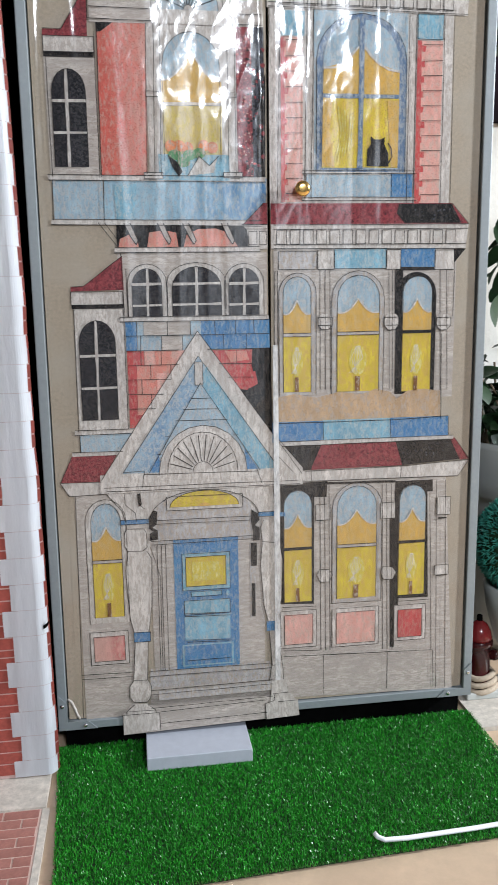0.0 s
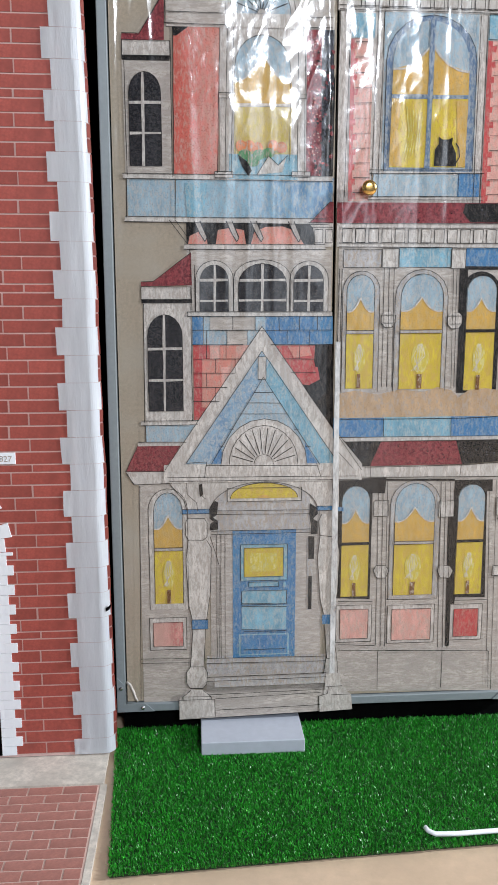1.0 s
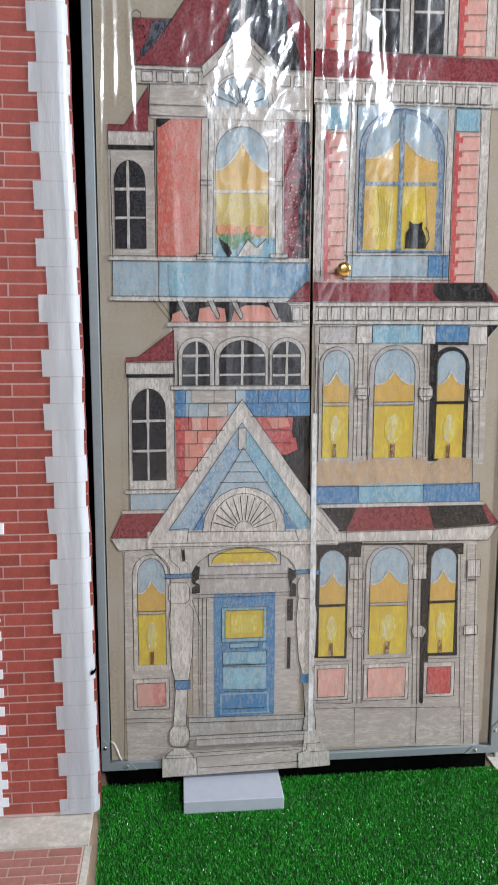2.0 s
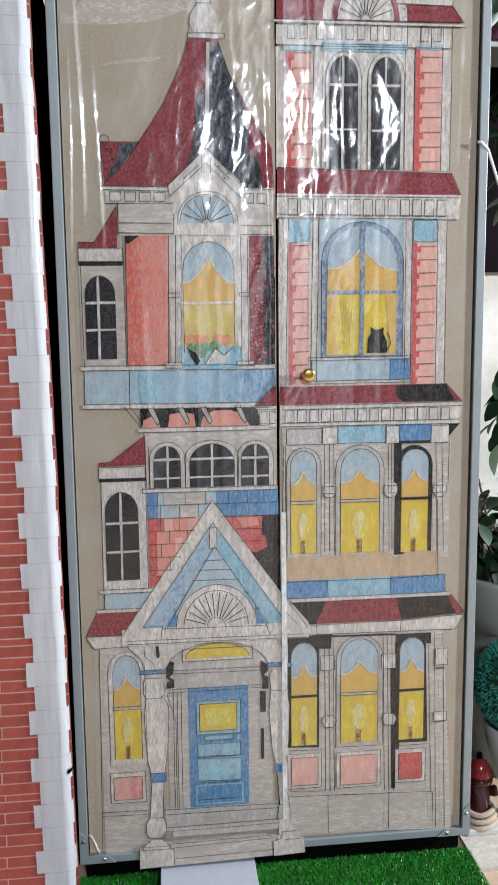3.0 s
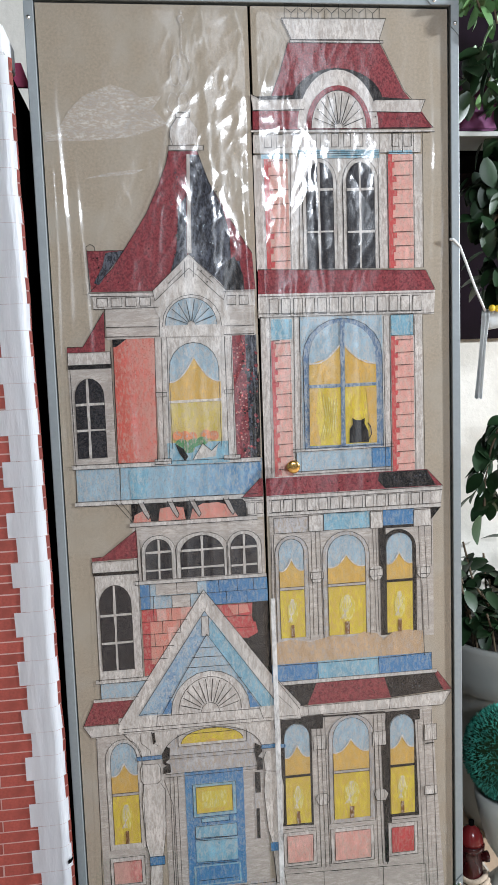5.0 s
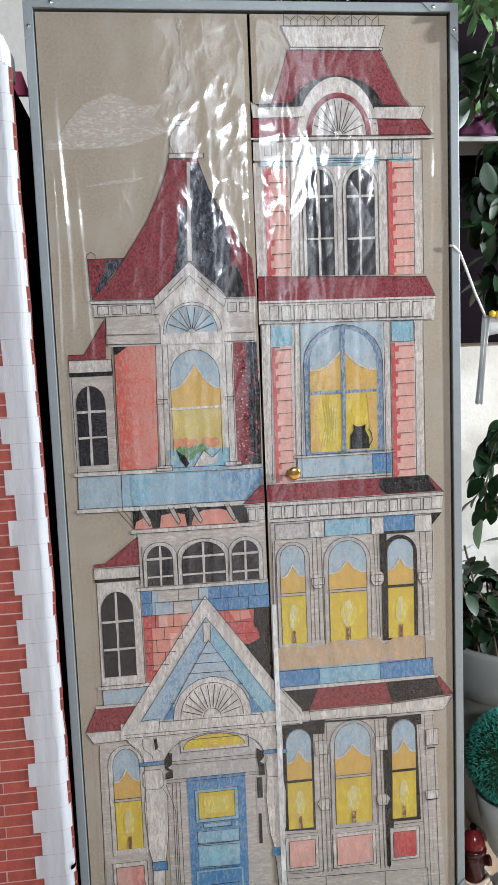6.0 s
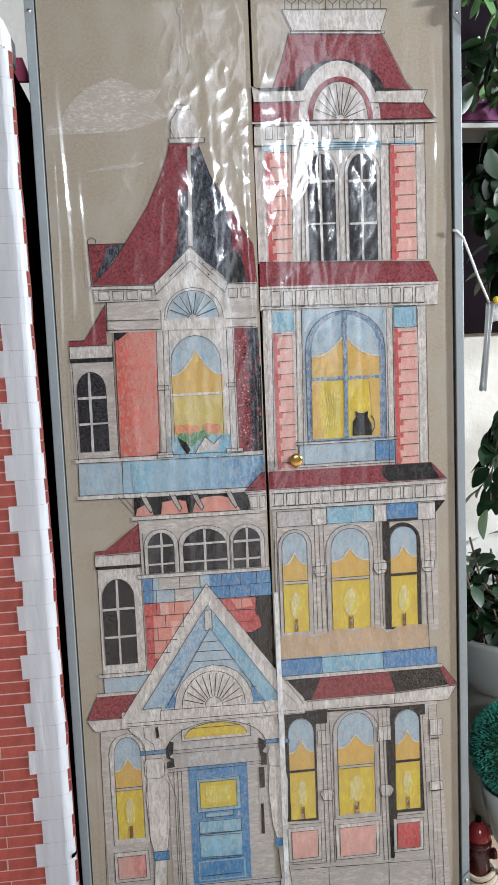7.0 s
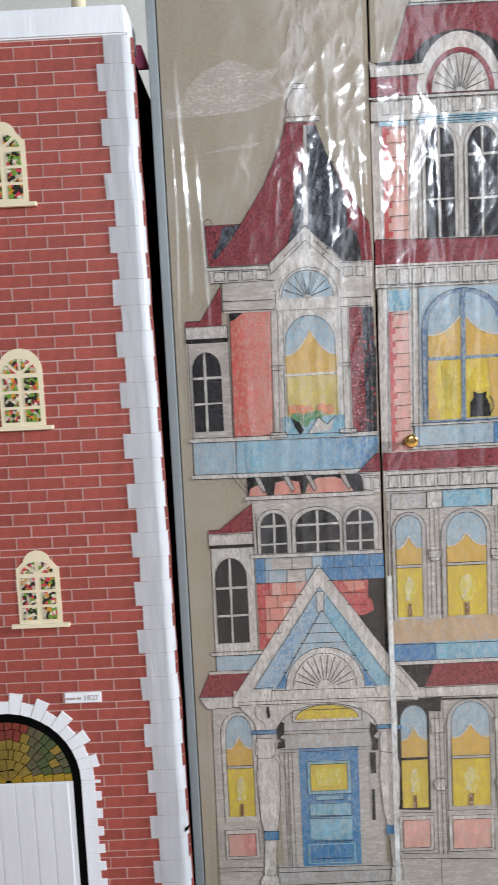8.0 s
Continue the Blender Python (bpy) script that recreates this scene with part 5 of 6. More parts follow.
# small toy windows
def toy_window(cx, z0, z1, ogee):
    w = 0.043
    body = []
    for i in range(21):
        a = math.pi * i / 20
        if ogee:
            r = 0.66 * w
            if i in (0, 20):
                body.append((cx + (w if i == 0 else -w), z1 - r - 0.012))
                if i == 0:
                    body += [(cx + w * 0.99, z1 - r - 0.007), (cx + w * 0.86, z1 - r - 0.003), (cx + w * 0.75, z1 - r + 0.003)]
            else:
                if i == 19:
                    body += [(cx + r * math.cos(a), z1 - r + r * math.sin(a)), (cx - w * 0.75, z1 - r + 0.003), (cx - w * 0.86, z1 - r - 0.003), (cx - w * 0.99, z1 - r - 0.007)]
                elif i > 1:
                    body.append((cx + r * math.cos(a), z1 - r + r * math.sin(a)))
        else:
            body.append((cx + w * math.cos(a), z1 - w + w * math.sin(a)))
    win = part_f("toy_window", prism(bmesh.new(), [(cx - w, z0), (cx + w, z0), *body], FRONT - 0.003, FRONT - 0.0006), CREAM_PLASTIC, "cream plastic window with bright floral panes")
    keep_under(part("sill", boxed(cx - 0.058, cx + 0.058, FRONT - 0.011, FRONT - 0.001, z0 - 0.006, z0 + 0.002, 0.001), CREAM_PLASTIC), win)
    rows = 3
    for r in range(rows):
        for c in (-1, 1):
            xa = cx + (0.006 if c > 0 else -0.034)
            za = z0 + 0.010 + r * 0.0305
            keep_under(part("pane", boxed(xa, xa + 0.028, FRONT - 0.0042, FRONT - 0.0034, za, za + 0.0245), PANES), win)
    zc = z0 + 0.010 + rows * 0.0305
    for i in range(4):
        a0, a1 = math.pi * (i + 0.14) / 4, math.pi * (i + 0.86) / 4
        r0, r1, sq = 0.008, 0.033, (0.95 if not ogee else 0.8)
        pts = [(cx + r0 * math.cos((a0 + a1) / 2), zc + r0 * math.sin((a0 + a1) / 2)), (cx + r1 * math.cos(a0), zc + r1 * sq * math.sin(a0)), (cx + r1 * math.cos((a0 + a1) / 2), zc + r1 * sq * math.sin((a0 + a1) / 2)), (cx + r1 * math.cos(a1), zc + r1 * sq * math.sin(a1))]
        keep_under(part("fan_pane", prism(bmesh.new(), pts, FRONT - 0.0042, FRONT - 0.0034), PANES), win)
    return win


def floral():
    m, nt, bsdf = node_mat("floral_print")
    vec = coords(nt, (1, 1, 1))
    v = nt.nodes.new("ShaderNodeTexVoronoi")
    v.inputs["Scale"].default_value = 170
    nt.links.new(vec, v.inputs["Vector"])
    sep = nt.nodes.new("ShaderNodeSeparateColor")
    nt.links.new(v.outputs["Color"], sep.inputs["Color"])
    r = nt.nodes.new("ShaderNodeValToRGB")
    r.color_ramp.interpolation = "CONSTANT"
    cols = [(0.0, (0.02, 0.02, 0.015)), (0.3, (0.15, 0.30, 0.04)), (0.52, (0.45, 0.40, 0.30)), (0.66, (0.55, 0.05, 0.08)), (0.8, (0.6, 0.25, 0.03)), (0.9, (0.7, 0.62, 0.5))]
    while len(r.color_ramp.elements) < len(cols):
        r.color_ramp.elements.new(0.5)
    for e, (p, c) in zip(r.color_ramp.elements, cols):
        e.position, e.color = p, (*c, 1)
    nt.links.new(sep.outputs["Red"], r.inputs["Fac"])
    nt.links.new(r.outputs["Color"], bsdf.inputs["Base Color"])
    bsdf.inputs["Roughness"].default_value = 0.3
    return m


PANES = floral()
WINDOWS = [(-0.704, 1.571, 1.722, True), (-0.703, 1.148, 1.300, False), (-0.699, 0.752, 0.902, True)]
for cx, z0, z1, og in WINDOWS:
    toy_window(cx, z0, z1, og)

part_f("slit", prism(bmesh.new(), [(-0.4365, 0.298), (-0.4300, 0.302), (-0.4262, 0.309), (-0.4270, 0.312), (-0.4310, 0.307), (-0.4368, 0.304)], FRONT - 0.0012, FRONT + 0.004), BLACK)

# small sign with the year
sign = part_f("sign", boxed(-0.663, -0.589, FRONT - 0.004, FRONT - 0.0006, 0.585, 0.606, 0.0006), WHITE_PAPER, "small white sign with a year on it")
for xa, xb in ((-0.660, -0.642), (-0.640, -0.630)):
    keep_under(part("lettering", boxed(xa, xb, FRONT - 0.0046, FRONT - 0.0041, 0.592, 0.5965), GREY), sign)
font = bpy.data.curves.new("year", "FONT")
font.body, font.size, font.extrude, font.align_x = "1827", 0.0155, 0.0002, "CENTER"
tmp = bpy.data.objects.new("year", font)
year_mesh = bpy.data.meshes.new_from_object(tmp)
year_mesh.transform(Matrix.Translation((-0.610, FRONT - 0.0045, 0.590)) @ Matrix.Rotation(radians(90), 4, "X"))
year_mesh.materials.append(GREY)
keep_under(tagged(new("year", year_mesh), "dark grey year figures"), sign)

# black box added behind the doors, for the shade in the gap below them
tagged(part("closet", boxed(-0.418, 0.412, 0.031, 0.42, -0.006, 2.0), BLACK), "black box added behind the painted doors in place of shade", "closet")

# ---- turf, step block and ground ----
turf = thing("artificial_turf", "bright green artificial grass mat on the floor", "grass mat", (0, -0.15, 0.0))
bm = bmesh.new()
prism(bm, [(-0.432, 0.028), (-0.405, -0.402), (0.428, -0.358), (0.425, 0.028)], -0.0015, 0.004)
bmesh.ops.rotate(bm, cent=(0, 0, 0), matrix=Matrix.Rotation(radians(-90), 3, "X"), verts=bm.verts)
keep_under(part("backing", bm, TURF_BACK, None, "dark green backing"), turf)
rng = np.random.default_rng(5)
N = 95000
bx = rng.uniform(-0.436, 0.432, N)
by = rng.uniform(-0.408, 0.024, N)
keepers = (by > -0.407 + (bx + 0.405) * 0.0515) & (bx > -0.434 + (0.028 - by) * 0.0620)
bx, by = bx[keepers], by[keepers]
N = len(bx)
ang, tilt, hgt, wid = rng.uniform(0, 2 * np.pi, N), rng.uniform(0.1, 0.85, N), rng.uniform(0.004, 0.0085, N), rng.uniform(0.0005, 0.0010, N)
dirx, diry = np.cos(ang), np.sin(ang)
P = np.zeros((N, 5, 3))
for i, (f, bend) in enumerate(((0, 0), (0, 0), (0.55, 0.3), (0.55, 0.3), (1.0, 1.0))):
    s = (1, -1, 0.8, -0.8, 0)[i]
    P[:, i, 0] = bx + dirx * hgt * tilt * bend - diry * wid * s
    P[:, i, 1] = by + diry * hgt * tilt * bend + dirx * wid * s
    P[:, i, 2] = 0.001 + hgt * f * np.sqrt(1 - (tilt * bend * 0.8) ** 2)
idx = np.arange(N)[:, None] * 5
quads = (idx + np.array([0, 1, 3, 2])).tolist()
tris = (idx + np.array([2, 3, 4])).tolist()
me = bpy.data.meshes.new("grass")
me.from_pydata(P.reshape(-1, 3).tolist(), [], quads + tris)


def blade_mat():
    m, nt, bsdf = node_mat("plastic_grass")
    geo = nt.nodes.new("ShaderNodeNewGeometry")
    col = mixed(nt, geo.outputs["Random Per Island"], (0.006, 0.11, 0.006), (0.035, 0.40, 0.028))
    vec = coords(nt, (1, 1, 1))
    col = mixed(nt, ramp(nt, noise_node(nt, vec, 11, 3), 0.42, 1.0), col, (0.012, 0.12, 0.012))
    nt.links.new(col, bsdf.inputs["Base Color"])
    bsdf.inputs["Roughness"].default_value = 0.3
    return m


me.materials.append(blade_mat())
keep_under(tagged(new("grass", me), "short glossy plastic blades", kind="stuff"), turf)

block = tagged(part("step_block", boxed(-0.2595, -0.0565, -0.089, 0.028, 0.003, 0.030, 0.0015), BLOCK_GREY), "grey painted foam block as a door step", "step")

ledge = tagged(part("pavement", boxed(-1.3, -0.440, -0.166, 0.14, -0.006, 0.0045), CONCRETE), "rough concrete strip under the brick house front", "pavement", kind="structure")
matt = thing("brick_mat", "printed mat of small red paving bricks", "mat", (-0.8, -0.5, 0.0))
keep_under(part("sheet", boxed(-1.25, -0.446, -1.2, -0.167, -0.006, 0.0012), MAT_JOINT, None, "pale joint coloured sheet"), matt)
tagged(part("edging", boxed(-0.4455, -0.4335, -1.2, -0.167, -0.006, 0.002), CONCRETE), "beige stone edging strip", "edging", kind="structure")
tagged(part("trim", boxed(0.43, 0.56, -0.05, 0.5, -0.006, 0.004), CONCRETE), "pale concrete strip beside the turf", "trim", kind="structure")
bm = bmesh.new()
tube(bm, [(0.107, -0.346, 0.0175), (0.111, -0.353, 0.0145), (0.122, -0.358, 0.0120), (0.16, -0.359, 0.0115), (0.22, -0.357, 0.0120), (0.28, -0.354, 0.0115), (0.34, -0.350, 0.0120), (0.42, -0.348, 0.0110), (0.60, -0.35, 0.0002)], 0.0042)
tagged(part("white_cord", bm, WHITE_PAPER, None, "", True), "white plastic cord lying on the turf", "cord")

# bricks of the house front
def free_of_openings(x0, x1, z0, z1):
    """Clips a brick to what the doorway leaves; None where nothing is left."""
    zc = max(0, (z0 + z1) / 2 - DSPR)
    if zc < DR:
        half = math.sqrt(DR * DR - zc * zc)
        if x0 > DCX - half and x1 < DCX + half:
            return None
        if x0 < DCX + half < x1:
            x0 = DCX + half
        if x0 < DCX - half < x1:
            x1 = DCX - half
    return (x0, x1) if x1 - x0 > 0.006 else None


bricks, far_bricks = {}, bmesh.new()
zt, k, count = 1.870, 0, 0
while zt > 0.02:
    thin = k % 14 == 0
    h = 0.0145 if thin else COURSE
    row = k % 14
    top = min(zt, BTOP - 0.0005) - JOINT
    joint = -0.598 if row % 2 else -0.5625
    joint += random.uniform(-0.003, 0.003)
    xs = [-0.478]
    while joint > xs[0] - 0.012:
        joint -= BLEN
    x = joint
    while x > BX0 + 0.06:
        xs.append(x)
        x -= BLEN * random.uniform(0.985, 1.015)
    for xb, xa in zip(xs, xs[1:]):
        got = free_of_openings(xa + JOINT, xb, zt - h, top)
        if not got:
            continue
        xa, xb = got
        if xb > -0.80 and count < 300:
            key = (round((xb - xa) * 500), round((top - zt + h) * 4000))
            if key not in bricks:
                bm = boxed(0, key[0] / 500, -0.0012, 0.0, 0, key[1] / 4000)
                mesh = bpy.data.meshes.new("brick")
                bm.to_mesh(mesh)
                bm.free()
                mesh.materials.append(BRICK)
                bricks[key] = mesh
            ob = new("brick", bricks[key])
            ob.location = (xa, FRONT, zt - h)
            ob.parent = facade
            ob.matrix_parent_inverse = facade.matrix_world.inverted()
            count += 1
        else:
            box(far_bricks, xa, xb, FRONT - 0.0012, FRONT, zt - h, top)
    zt, k = zt - h, k + 1
tagged(part_f("far_bricks", far_bricks, BRICK, "printed red bricks"), kind="stuff")

# bricks of the mat, in running bond across
paver = {}
y, k, count = -0.170, 0, 0
rest = bmesh.new()
while y > -0.75:
    x = -0.450 + (0.032 if k % 2 else 0.0) - 0.004 * noise.noise((k * 1.7, 0, 0))
    while x > -1.2:
        x0, x1 = x - 0.0590, min(x, -0.450)
        if x1 - x0 > 0.01:
            if count < 300 and x0 > -0.85:
                key = round((x1 - x0) * 1000)
                if key not in paver:
                    mesh = bpy.data.meshes.new("paver")
                    bm = boxed(0, x1 - x0, -0.0205, 0, 0, 0.0012)
                    bm.to_mesh(mesh)
                    bm.free()
                    mesh.materials.append(MAT_BRICK)
                    paver[key] = mesh
                ob = new("paver", paver[key])
                ob.location = (x0, y, 0.0012)
                ob.parent = matt
                ob.matrix_parent_inverse = matt.matrix_world.inverted()
                count += 1
            else:
                box(rest, x0, x1, y - 0.0205, y, 0.0012, 0.0024)
        x -= 0.0625
    y, k = y - 0.0240, k + 1
keep_under(tagged(part("far_pavers", rest, MAT_BRICK, None, "small red paving bricks"), kind="stuff"), matt)

# ---- lamp fixture ----
fixture = thing("ceiling_light", "flat white ceiling light panel", "lamp", (LAMP_X, LAMP_Y, 2.6))
keep_under(part("housing", boxed(LAMP_X - 0.34, LAMP_X + 0.34, LAMP_Y - 0.26, LAMP_Y + 0.26, 2.56, 2.6, 0.004), DOOR_WHITE), fixture)
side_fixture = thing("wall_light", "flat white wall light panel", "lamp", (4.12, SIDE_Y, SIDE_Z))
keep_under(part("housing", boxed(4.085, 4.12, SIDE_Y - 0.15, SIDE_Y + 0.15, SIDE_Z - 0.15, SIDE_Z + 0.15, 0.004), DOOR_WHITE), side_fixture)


# ---- things beside the screen ----
# dark green, lowered further to put the shade among the plants into it
LEAF_DARK_SHADED = surface("dark_shaded_leaf", (0.013, 0.042, 0.013), 0.45, var=0.3, scale=60, coarse=12, bump=0.05, per_object=0.3)
LEAF_PALE = surface("pale_leaf", (0.11, 0.22, 0.085), 0.35, var=0.2, scale=60, coarse=14, bump=0.05)
STEM = surface("brown_stem", (0.12, 0.085, 0.05), 0.7, var=0.2, bump=0.2)
PLANTER_WHITE = surface("white_planter", (0.46, 0.47, 0.445), 0.45, var=0.06, scale=20, coarse=6, bump=0.05)
SOIL = surface("soil", (0.03, 0.022, 0.016), 0.95, var=0.4, scale=140, bump=0.6)
TEAL_GREEN = surface("teal_topiary", (0.045, 0.33, 0.25), 0.5, var=0.5, scale=120, coarse=18, bump=0)
HYDRANT_RED = surface("red_glaze", (0.055, 0.008, 0.009), 0.22, var=0.25, scale=40, bump=0.05)
DOME_RED = surface("bright_red_glaze", (0.22, 0.02, 0.022), 0.2, var=0.25, scale=40, bump=0.05)
ROPE = surface("pale_rope", (0.45, 0.36, 0.27), 0.8, var=0.2, scale=180, bump=0.4)
CLOTH = surface("white_cloth", (0.72, 0.74, 0.74), 0.8, var=0.05, scale=90, bump=0.15)
YELLOW_BEAD = surface("yellow_bead", (0.75, 0.52, 0.03), 0.4, var=0.1, bump=0.05)
PURPLE = surface("purple_fabric", (0.15, 0.035, 0.11), 0.7, var=0.2, scale=50, bump=0.15)
# near black, in place of the deep shade behind the plants
PLANT_SHADE = surface("plant_shade", (0.008, 0.005, 0.007), 0.9, var=0.4, scale=12, coarse=4, bump=0.03, second=(0.018, 0.010, 0.018))
PLANT_SHADE.node_tree.nodes["Principled BSDF"].inputs["Specular IOR Level"].default_value = 0.08
PINK_BOARD = surface("pink_board", (0.45, 0.05, 0.14), 0.6, var=0.1, bump=0.03)


def leaf_mesh(length, width, fold, mat):
    bm = bmesh.new()
    n = 6
    rows = []
    for i in range(n + 1):
        t = i / n
        w = width * math.sin(math.pi * min(1, t * 0.93 + 0.05)) ** 0.75 / 2
        droop = -0.18 * length * t * t
        rows.append([bm.verts.new((s * w, length * t, droop + abs(s) * fold * w)) for s in (-1, 0, 1)])
    for a, b in zip(rows, rows[1:]):
        for c in (0, 1):
            bm.faces.new((a[c], a[c + 1], b[c + 1], b[c]))
    bmesh.ops.remove_doubles(bm, verts=bm.verts, dist=0.0002)
    me = bpy.data.meshes.new("leaf")
    bm.to_mesh(me)
    bm.free()
    me.materials.append(mat)
    for p in me.polygons:
        p.use_smooth = True
    return me


LEAVES_DARK = [leaf_mesh(0.066, 0.040, 0.25, LEAF_DARK_SHADED), leaf_mesh(0.056, 0.035, 0.15, LEAF_DARK_SHADED), leaf_mesh(0.074, 0.040, 0.3, LEAF_DARK_SHADED)]
LEAVES_PALE = [leaf_mesh(0.046, 0.026, 0.25, LEAF_PALE), leaf_mesh(0.038, 0.024, 0.2, LEAF_PALE)]


def leaves_along(parent, pts, count, meshes, spread, rnd, down=0.35):
    """Leaves set alternately along a stem, tips outward and a little down."""
    for i in range(count):
        t = (i + rnd.random() * 0.6) / count * (len(pts) - 1)
        k = min(int(t), len(pts) - 2)
        base = Vector(pts[k]).lerp(Vector(pts[k + 1]), t - k)
        yaw = rnd.uniform(0, 360)
        ob = new("leaf", rnd.choice(meshes))
        size = rnd.uniform(0.8, 1.15)
        ob.matrix_world = Matrix.Translation(base + Vector((rnd.uniform(-1, 1), rnd.uniform(-1, 1), rnd.uniform(-1, 1))) * spread) @ Euler((radians(rnd.uniform(-60, 25) - 25 * down), radians(rnd.uniform(-35, 35)), radians(yaw))).to_matrix().to_4x4() @ Matrix.Scale(size, 4)
        keep_place(ob, parent)


def keep_place(ob, parent):
    m = ob.matrix_world.copy()
    ob.parent = parent
    ob.matrix_parent_inverse = Matrix.Translation(parent.location).inverted()
    ob.matrix_basis = m


# leafy plant in a large white planter
rnd = random.Random(11)
plant = thing("potted_plant", "leafy green plant in a large white planter", "plant", (0.73, 0.40, -0.006))
pot = lathe(bmesh.new(), [(0.13, -0.006), (0.135, 0.02), (0.165, 0.33), (0.168, 0.395), (0.186, 0.40), (0.190, 0.435), (0.193, 0.44), (0.197, 0.520), (0.200, 0.535), (0.190, 0.537), (0.182, 0.510)], 0.73, 0.40, 48)
keep_under(part("planter", pot, PLANTER_WHITE, None, "large white planter with a banded rim", True), plant)
keep_under(part("soil", lathe(bmesh.new(), [(0.175, 0.495), (0.181, 0.511), (0.05, 0.514)], 0.73, 0.40, 32), SOIL), plant)
STEMS = []
for i in range(38):
    a, r = rnd.uniform(0, 6.28), rnd.uniform(0.02, 0.16)
    x, y = 0.73 + r * math.cos(a), 0.40 + r * math.sin(a)
    h = rnd.uniform(0.10, 0.26)
    lean = rnd.uniform(0.3, 1.0)
    STEMS.append([(x, y, 0.512), (x + 0.04 * lean * math.cos(a), y + 0.04 * lean * math.sin(a), 0.512 + h * 0.5), (x + 0.10 * lean * math.cos(a), y + 0.07 * lean * math.sin(a), 0.512 + h)])
TALL = [[(0.74, 0.36, 0.512), (0.72, 0.35, 0.85), (0.69, 0.33, 1.08), (0.665, 0.32, 1.13), (0.630, 0.31, 1.05), (0.605, 0.29, 0.97), (0.60, 0.28, 0.91)],
        [(0.78, 0.40, 0.512), (0.77, 0.38, 0.90), (0.74, 0.35, 1.16), (0.70, 0.33, 1.12), (0.665, 0.31, 1.02), (0.66, 0.30, 0.95)],
        [(0.80, 0.42, 0.512), (0.80, 0.40, 1.0), (0.78, 0.36, 1.45), (0.73, 0.33, 1.70), (0.66, 0.30, 1.78), (0.60, 0.27, 1.70)],
        [(0.82, 0.42, 0.512), (0.82, 0.38, 1.2), (0.78, 0.34, 1.75), (0.70, 0.26, 1.94), (0.60, 0.20, 1.96), (0.56, 0.17, 1.90)],
        [(0.82, 0.40, 0.512), (0.80, 0.36, 1.1), (0.74, 0.30, 1.6), (0.66, 0.26, 1.68), (0.60, 0.24, 1.60)],
        [(0.79, 0.40, 0.512), (0.80, 0.36, 1.0), (0.76, 0.34, 1.35), (0.70, 0.32, 1.52), (0.66, 0.30, 1.46)]]
for pts in STEMS + TALL:
    keep_under(part("stem", tube(bmesh.new(), pts, 0.003, 6), STEM), plant)
for pts in STEMS:
    leaves_along(plant, pts[1:], 8, LEAVES_DARK, 0.024, rnd)
for i, pts in enumerate(TALL):
    leaves_along(plant, pts[2:] if i < 2 else pts[3:], 46 if i < 2 else 78, LEAVES_DARK if i != 3 else LEAVES_DARK + LEAVES_PALE, 0.034 if i < 2 else 0.062, rnd, 1.2)

# pale trailing leaves over the screen's upper corner
trail = thing("trailing_plant", "pale green trailing leaves over the corner of the screen", "plant", (0.46, 0.01, 2.009))
TRAIL = [[(0.40, 0.03, 2.014), (0.43, 0.005, 2.03), (0.455, -0.012, 2.01), (0.465, -0.018, 1.975)], [(0.42, 0.03, 2.014), (0.46, 0.005, 2.04), (0.49, -0.01, 2.01), (0.50, -0.014, 1.955)], [(0.44, 0.03, 2.02), (0.50, 0.015, 2.05), (0.54, 0.0, 2.02), (0.512, -0.004, 1.97)]]
for pts in TRAIL:
    keep_under(part("stem", tube(bmesh.new(), pts, 0.0022, 6), STEM), trail)
    leaves_along(trail, pts[1:], 11, LEAVES_PALE, 0.014, rnd, 1.6)


# needle masses
def needles(name, centres, length, width, material, parent, label):
    """Short stiff blades, each from its own point in its own direction."""
    verts, faces = [], []
    for p, d in centres:
        d = d.normalized()
        side = d.cross(Vector((rnd.uniform(-1, 1), rnd.uniform(-1, 1), rnd.uniform(-1, 1)))).normalized() * width
        ln = length * rnd.uniform(0.7, 1.2)
        b = len(verts)
        verts += [p + side * 0.6, p - side * 0.6, p + d * ln * 0.6 - side, p + d * ln, p + d * ln * 0.6 + side]
        faces.append((b, b + 1, b + 2, b + 3, b + 4))
    me = bpy.data.meshes.new(name)
    me.from_pydata([tuple(v) for v in verts], [], faces)
    me.materials.append(material)
    return keep_under(tagged(new(name, me), label, kind="stuff"), parent)


ball_at, ball_r = Vector((0.590, 0.10, 0.345)), 0.116
topiary = thing("topiary_ball", "teal green artificial topiary ball in a white urn", "topiary", (ball_at.x, ball_at.y, -0.006))
bm = bmesh.new()
bmesh.ops.create_icosphere(bm, subdivisions=4, radius=ball_r * 0.93)
bmesh.ops.translate(bm, vec=ball_at, verts=bm.verts)
keep_under(part("core", bm, TURF_BACK, None, "", True), topiary)
cs = []
for i in range(8500):
    v = Vector((rnd.gauss(0, 1), rnd.gauss(0, 1), rnd.gauss(0, 1))).normalized()
    cs.append((ball_at + v * ball_r * 0.92, v + Vector((rnd.uniform(-0.7, 0.7), rnd.uniform(-0.7, 0.7), rnd.uniform(-0.7, 0.7)))))
needles("foliage", cs, 0.0125, 0.0011, TEAL_GREEN, topiary, "short teal plastic tufts")
keep_under(part("urn", lathe(bmesh.new(), [(0.055, -0.006), (0.06, 0.01), (0.035, 0.04), (0.03, 0.07), (0.06, 0.12), (0.082, 0.20), (0.09, 0.25), (0.084, 0.255), (0.07, 0.24)], ball_at.x, ball_at.y, 36), PLANTER_WHITE, None, "white urn", True), topiary)

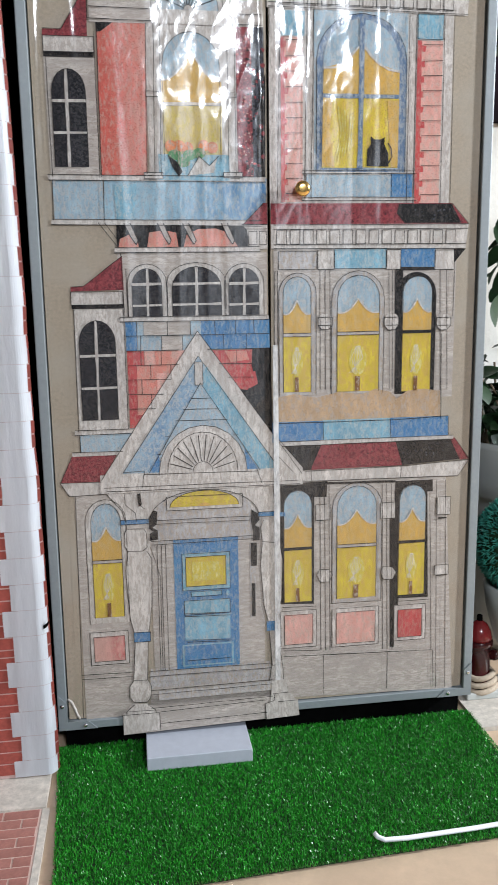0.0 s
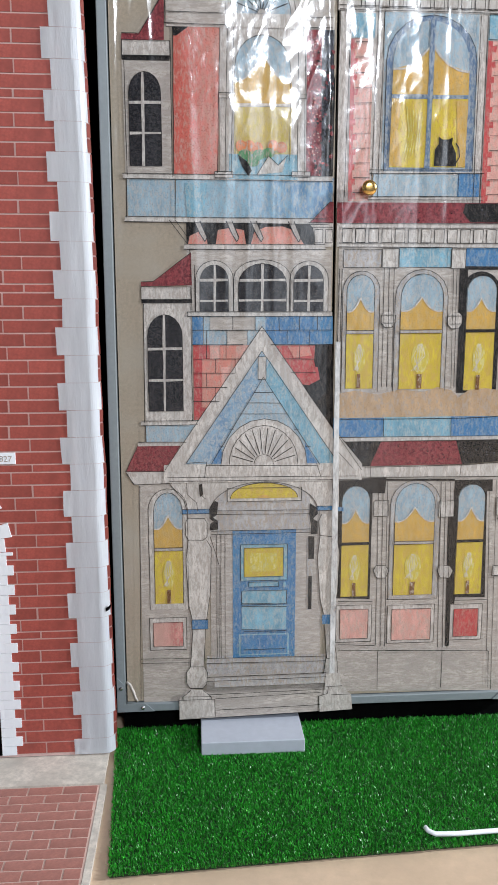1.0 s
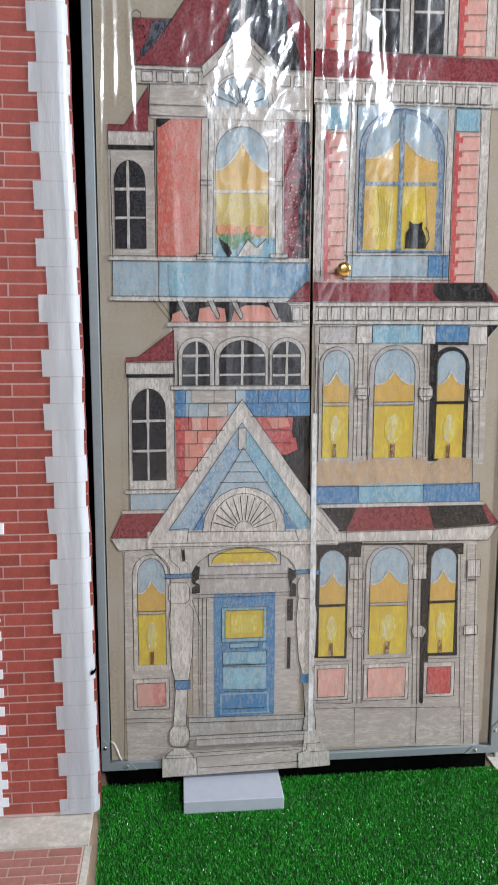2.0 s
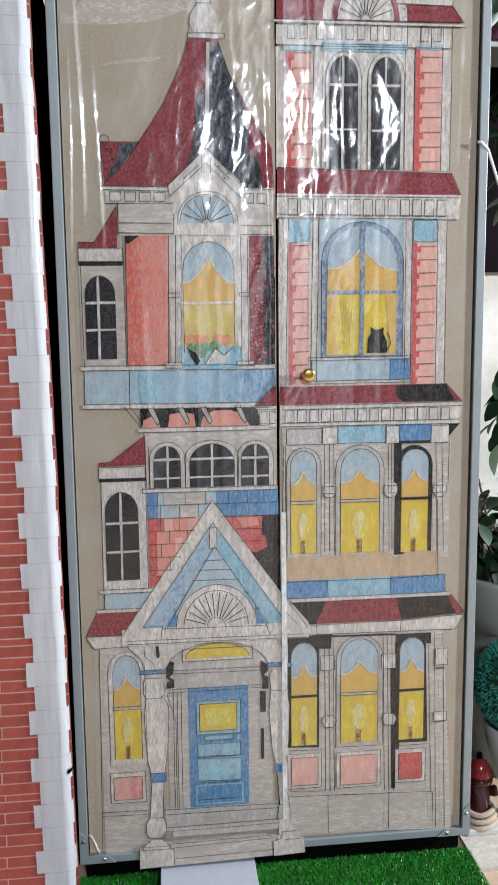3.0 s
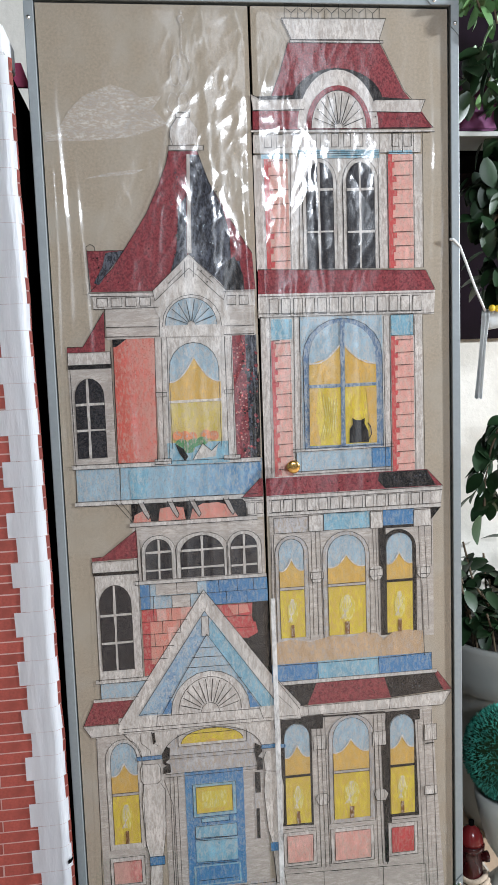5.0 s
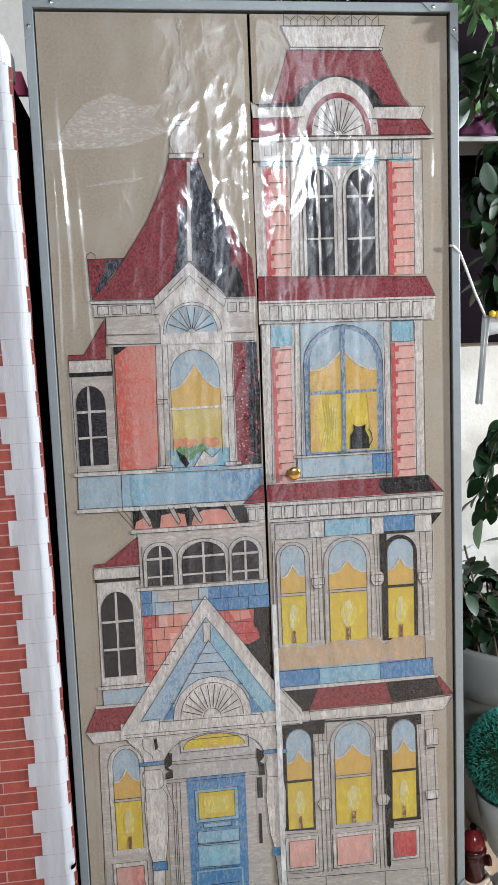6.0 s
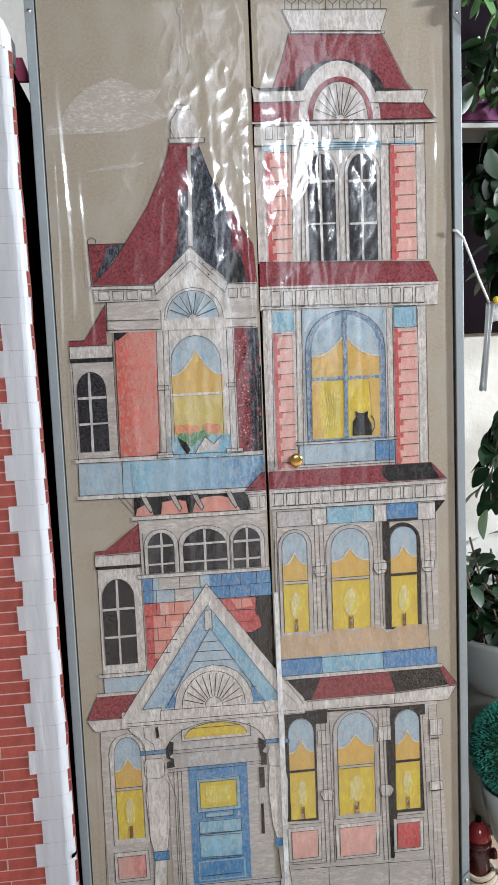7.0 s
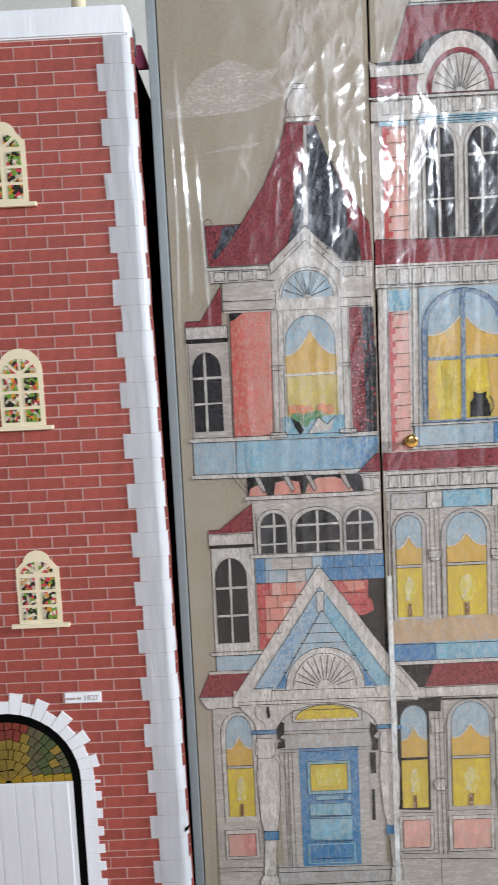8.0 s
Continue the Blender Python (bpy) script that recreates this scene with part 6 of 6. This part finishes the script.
hedge = thing("garland", "dark green artificial garland lying on the screen", "garland", (-0.03, 0.03, 2.009))
cs = []
for i in range(1500):
    x = rnd.uniform(-0.31, 0.24)
    p = Vector((x, 0.035 + rnd.gauss(0, 0.012), 2.013 + abs(rnd.gauss(0, 0.02))))
    cs.append((p, Vector((rnd.uniform(-1, 1), rnd.uniform(-1, 0.6), rnd.uniform(-0.2, 1)))))
needles("foliage", cs, 0.030, 0.0022, LEAF_DARK_SHADED, hedge, "narrow dark leaves")
keep_under(part("wire", tube(bmesh.new(), [(-0.31, 0.02, 2.0115), (-0.1, 0.018, 2.0115), (0.1, 0.02, 2.0115), (0.24, 0.018, 2.0115)], 0.0025), STEM), hedge)

# ceramic fire hydrant
HX, HY = 0.487, 0.10
hyd = thing("hydrant_figurine", "small red ceramic fire hydrant with pale rope round its foot", "figurine", (HX, HY, 0.004))
keep_under(part("body", lathe(bmesh.new(), [(0.030, 0.020), (0.030, 0.045), (0.026, 0.05), (0.026, 0.115), (0.031, 0.118), (0.031, 0.128), (0.027, 0.131)], HX, HY, 28), HYDRANT_RED, None, "", True), hyd)
keep_under(part("dome", lathe(bmesh.new(), [(0.0285, 0.131), (0.0285, 0.138), (0.025, 0.152), (0.017, 0.166), (0.008, 0.172), (0.006, 0.174)], HX, HY, 28), DOME_RED, None, "", True), hyd)
keep_under(part("nut", lathe(bmesh.new(), [(0.007, 0.174), (0.007, 0.184), (0.004, 0.187)], HX, HY, 6), BLACK), hyd)
for side in (-1, 1):
    bm = lathe(bmesh.new(), [(0.011, 0.0), (0.011, 0.012), (0.013, 0.012), (0.013, 0.020), (0.005, 0.023)], 0, 0, 14)
    bmesh.ops.rotate(bm, cent=(0, 0, 0), matrix=Matrix.Rotation(radians(side * 90), 3, "Y"), verts=bm.verts)
    bmesh.ops.translate(bm, vec=(HX + side * 0.022, HY, 0.088), verts=bm.verts)
    keep_under(part("outlet", bm, HYDRANT_RED, None, "", True), hyd)
for z, r in ((0.050, 0.033), (0.036, 0.038), (0.022, 0.041)):
    bm = tube(bmesh.new(), [(HX + r * math.cos(a / 18 * 2 * math.pi), HY + r * math.sin(a / 18 * 2 * math.pi), z + 0.003 * math.sin(a * 0.9)) for a in range(19)], 0.0065)
    keep_under(part("rope", bm, ROPE, None, "pale rope coil", True), hyd)
keep_under(part("foot", boxed(HX - 0.042, HX + 0.042, HY - 0.042, HY + 0.042, 0.004, 0.020, 0.003), PLANTER_WHITE, None, "pale square foot"), hyd)

# pull cord and cloth tassel
bm = tube(bmesh.new(), [(0.400, -0.0085, 1.534), (0.408, -0.010, 1.533), (0.423, -0.006, 1.520), (0.443, 0.012, 1.490), (0.470, 0.03, 1.440), (0.500, 0.045, 1.388)], 0.0028)
tassel = thing("pull_cord", "white cord with a cloth tassel hung from the frame", "cord", (0.40, -0.0085, 1.534))
keep_under(part("cord", bm, CLOTH, None, "thin white cord", True), tassel)
bm = bmesh.new()
rows = []
for j in range(13):
    t = j / 12
    z = 1.392 - 0.19 * t
    cx = 0.503 - 0.016 * t
    w = 0.020 - 0.007 * math.sin(math.pi * t * 0.9)
    rows.append([bm.verts.new((cx + w * (i / 8 - 0.5), 0.047 + 0.006 * math.sin(i * 1.6 + t * 2), z - 0.004 * (i % 2) * (t > 0.95))) for i in range(9)])
for ra, rb in zip(rows, rows[1:]):
    for i in range(8):
        bm.faces.new((ra[i], ra[i + 1], rb[i + 1], rb[i]))
solid = bmesh.ops.solidify(bm, geom=list(bm.faces), thickness=0.0015)
keep_under(part("tassel", bm, CLOTH, None, "folded white cloth tassel", True), tassel)
bm = bmesh.new()
rows = []
for j in range(7):
    t = j / 6
    rows.append([bm.verts.new((0.505 + 0.075 * t, 0.048 + 0.004 * math.sin(i * 1.5), 1.392 - 0.008 * t - (0.045 - 0.02 * t) * i / 5)) for i in range(6)])
for ra, rb in zip(rows, rows[1:]):
    for i in range(5):
        bm.faces.new((ra[i], ra[i + 1], rb[i + 1], rb[i]))
bmesh.ops.solidify(bm, geom=list(bm.faces), thickness=0.0015)
keep_under(part("cloth", bm, CLOTH, None, "draped white cloth", True), tassel)
for i in range(5):
    bm = bmesh.new()
    bmesh.ops.create_uvsphere(bm, u_segments=12, v_segments=8, radius=0.0075)
    bmesh.ops.translate(bm, vec=(0.513 + 0.0125 * i, 0.040, 1.394 - 0.001 * i), verts=bm.verts)
    keep_under(part("bead", bm, YELLOW_BEAD, None, "yellow bead", True), tassel)

# dark sheet added for the shade on the upper wall, shelf and purple planter
tagged(part("shade_sheet", boxed(0.40, 1.55, BACK - 0.02, BACK - 0.001, 1.335, 2.42), PLANT_SHADE), "dark sheet on the wall for the deep shade behind the plants", "wall panel", kind="structure")
shelf = tagged(part("shelf", boxed(0.52, 1.1, 0.265, 0.40, 1.812, 1.824, 0.002), PLANTER_WHITE), "white shelf board on a black bracket", "shelf")
tagged(part("bracket", boxed(0.52, 1.1, 0.401, BACK - 0.021, 1.80, 1.822), BLACK), "black bracket board behind the shelf", "bracket")
bm = bmesh.new()
prism(bm, [(0.512, 1.827), (0.70, 1.827), (0.715, 1.95), (0.53, 1.95)], 0.27, 0.395)
bmesh.ops.bevel(bm, geom=list(bm.edges), offset=0.004, segments=2, affect="EDGES")
tagged(part("purple_planter", bm, PURPLE), "purple fabric planter on the white shelf", "planter")
tagged(part("pink_board", prism(bmesh.new(), [(-0.53, 1.866), (-0.438, 1.866), (-0.453, 1.912), (-0.53, 1.912)], 0.098, 0.108), PINK_BOARD), "pink cardboard piece standing on the brick house front", "board")
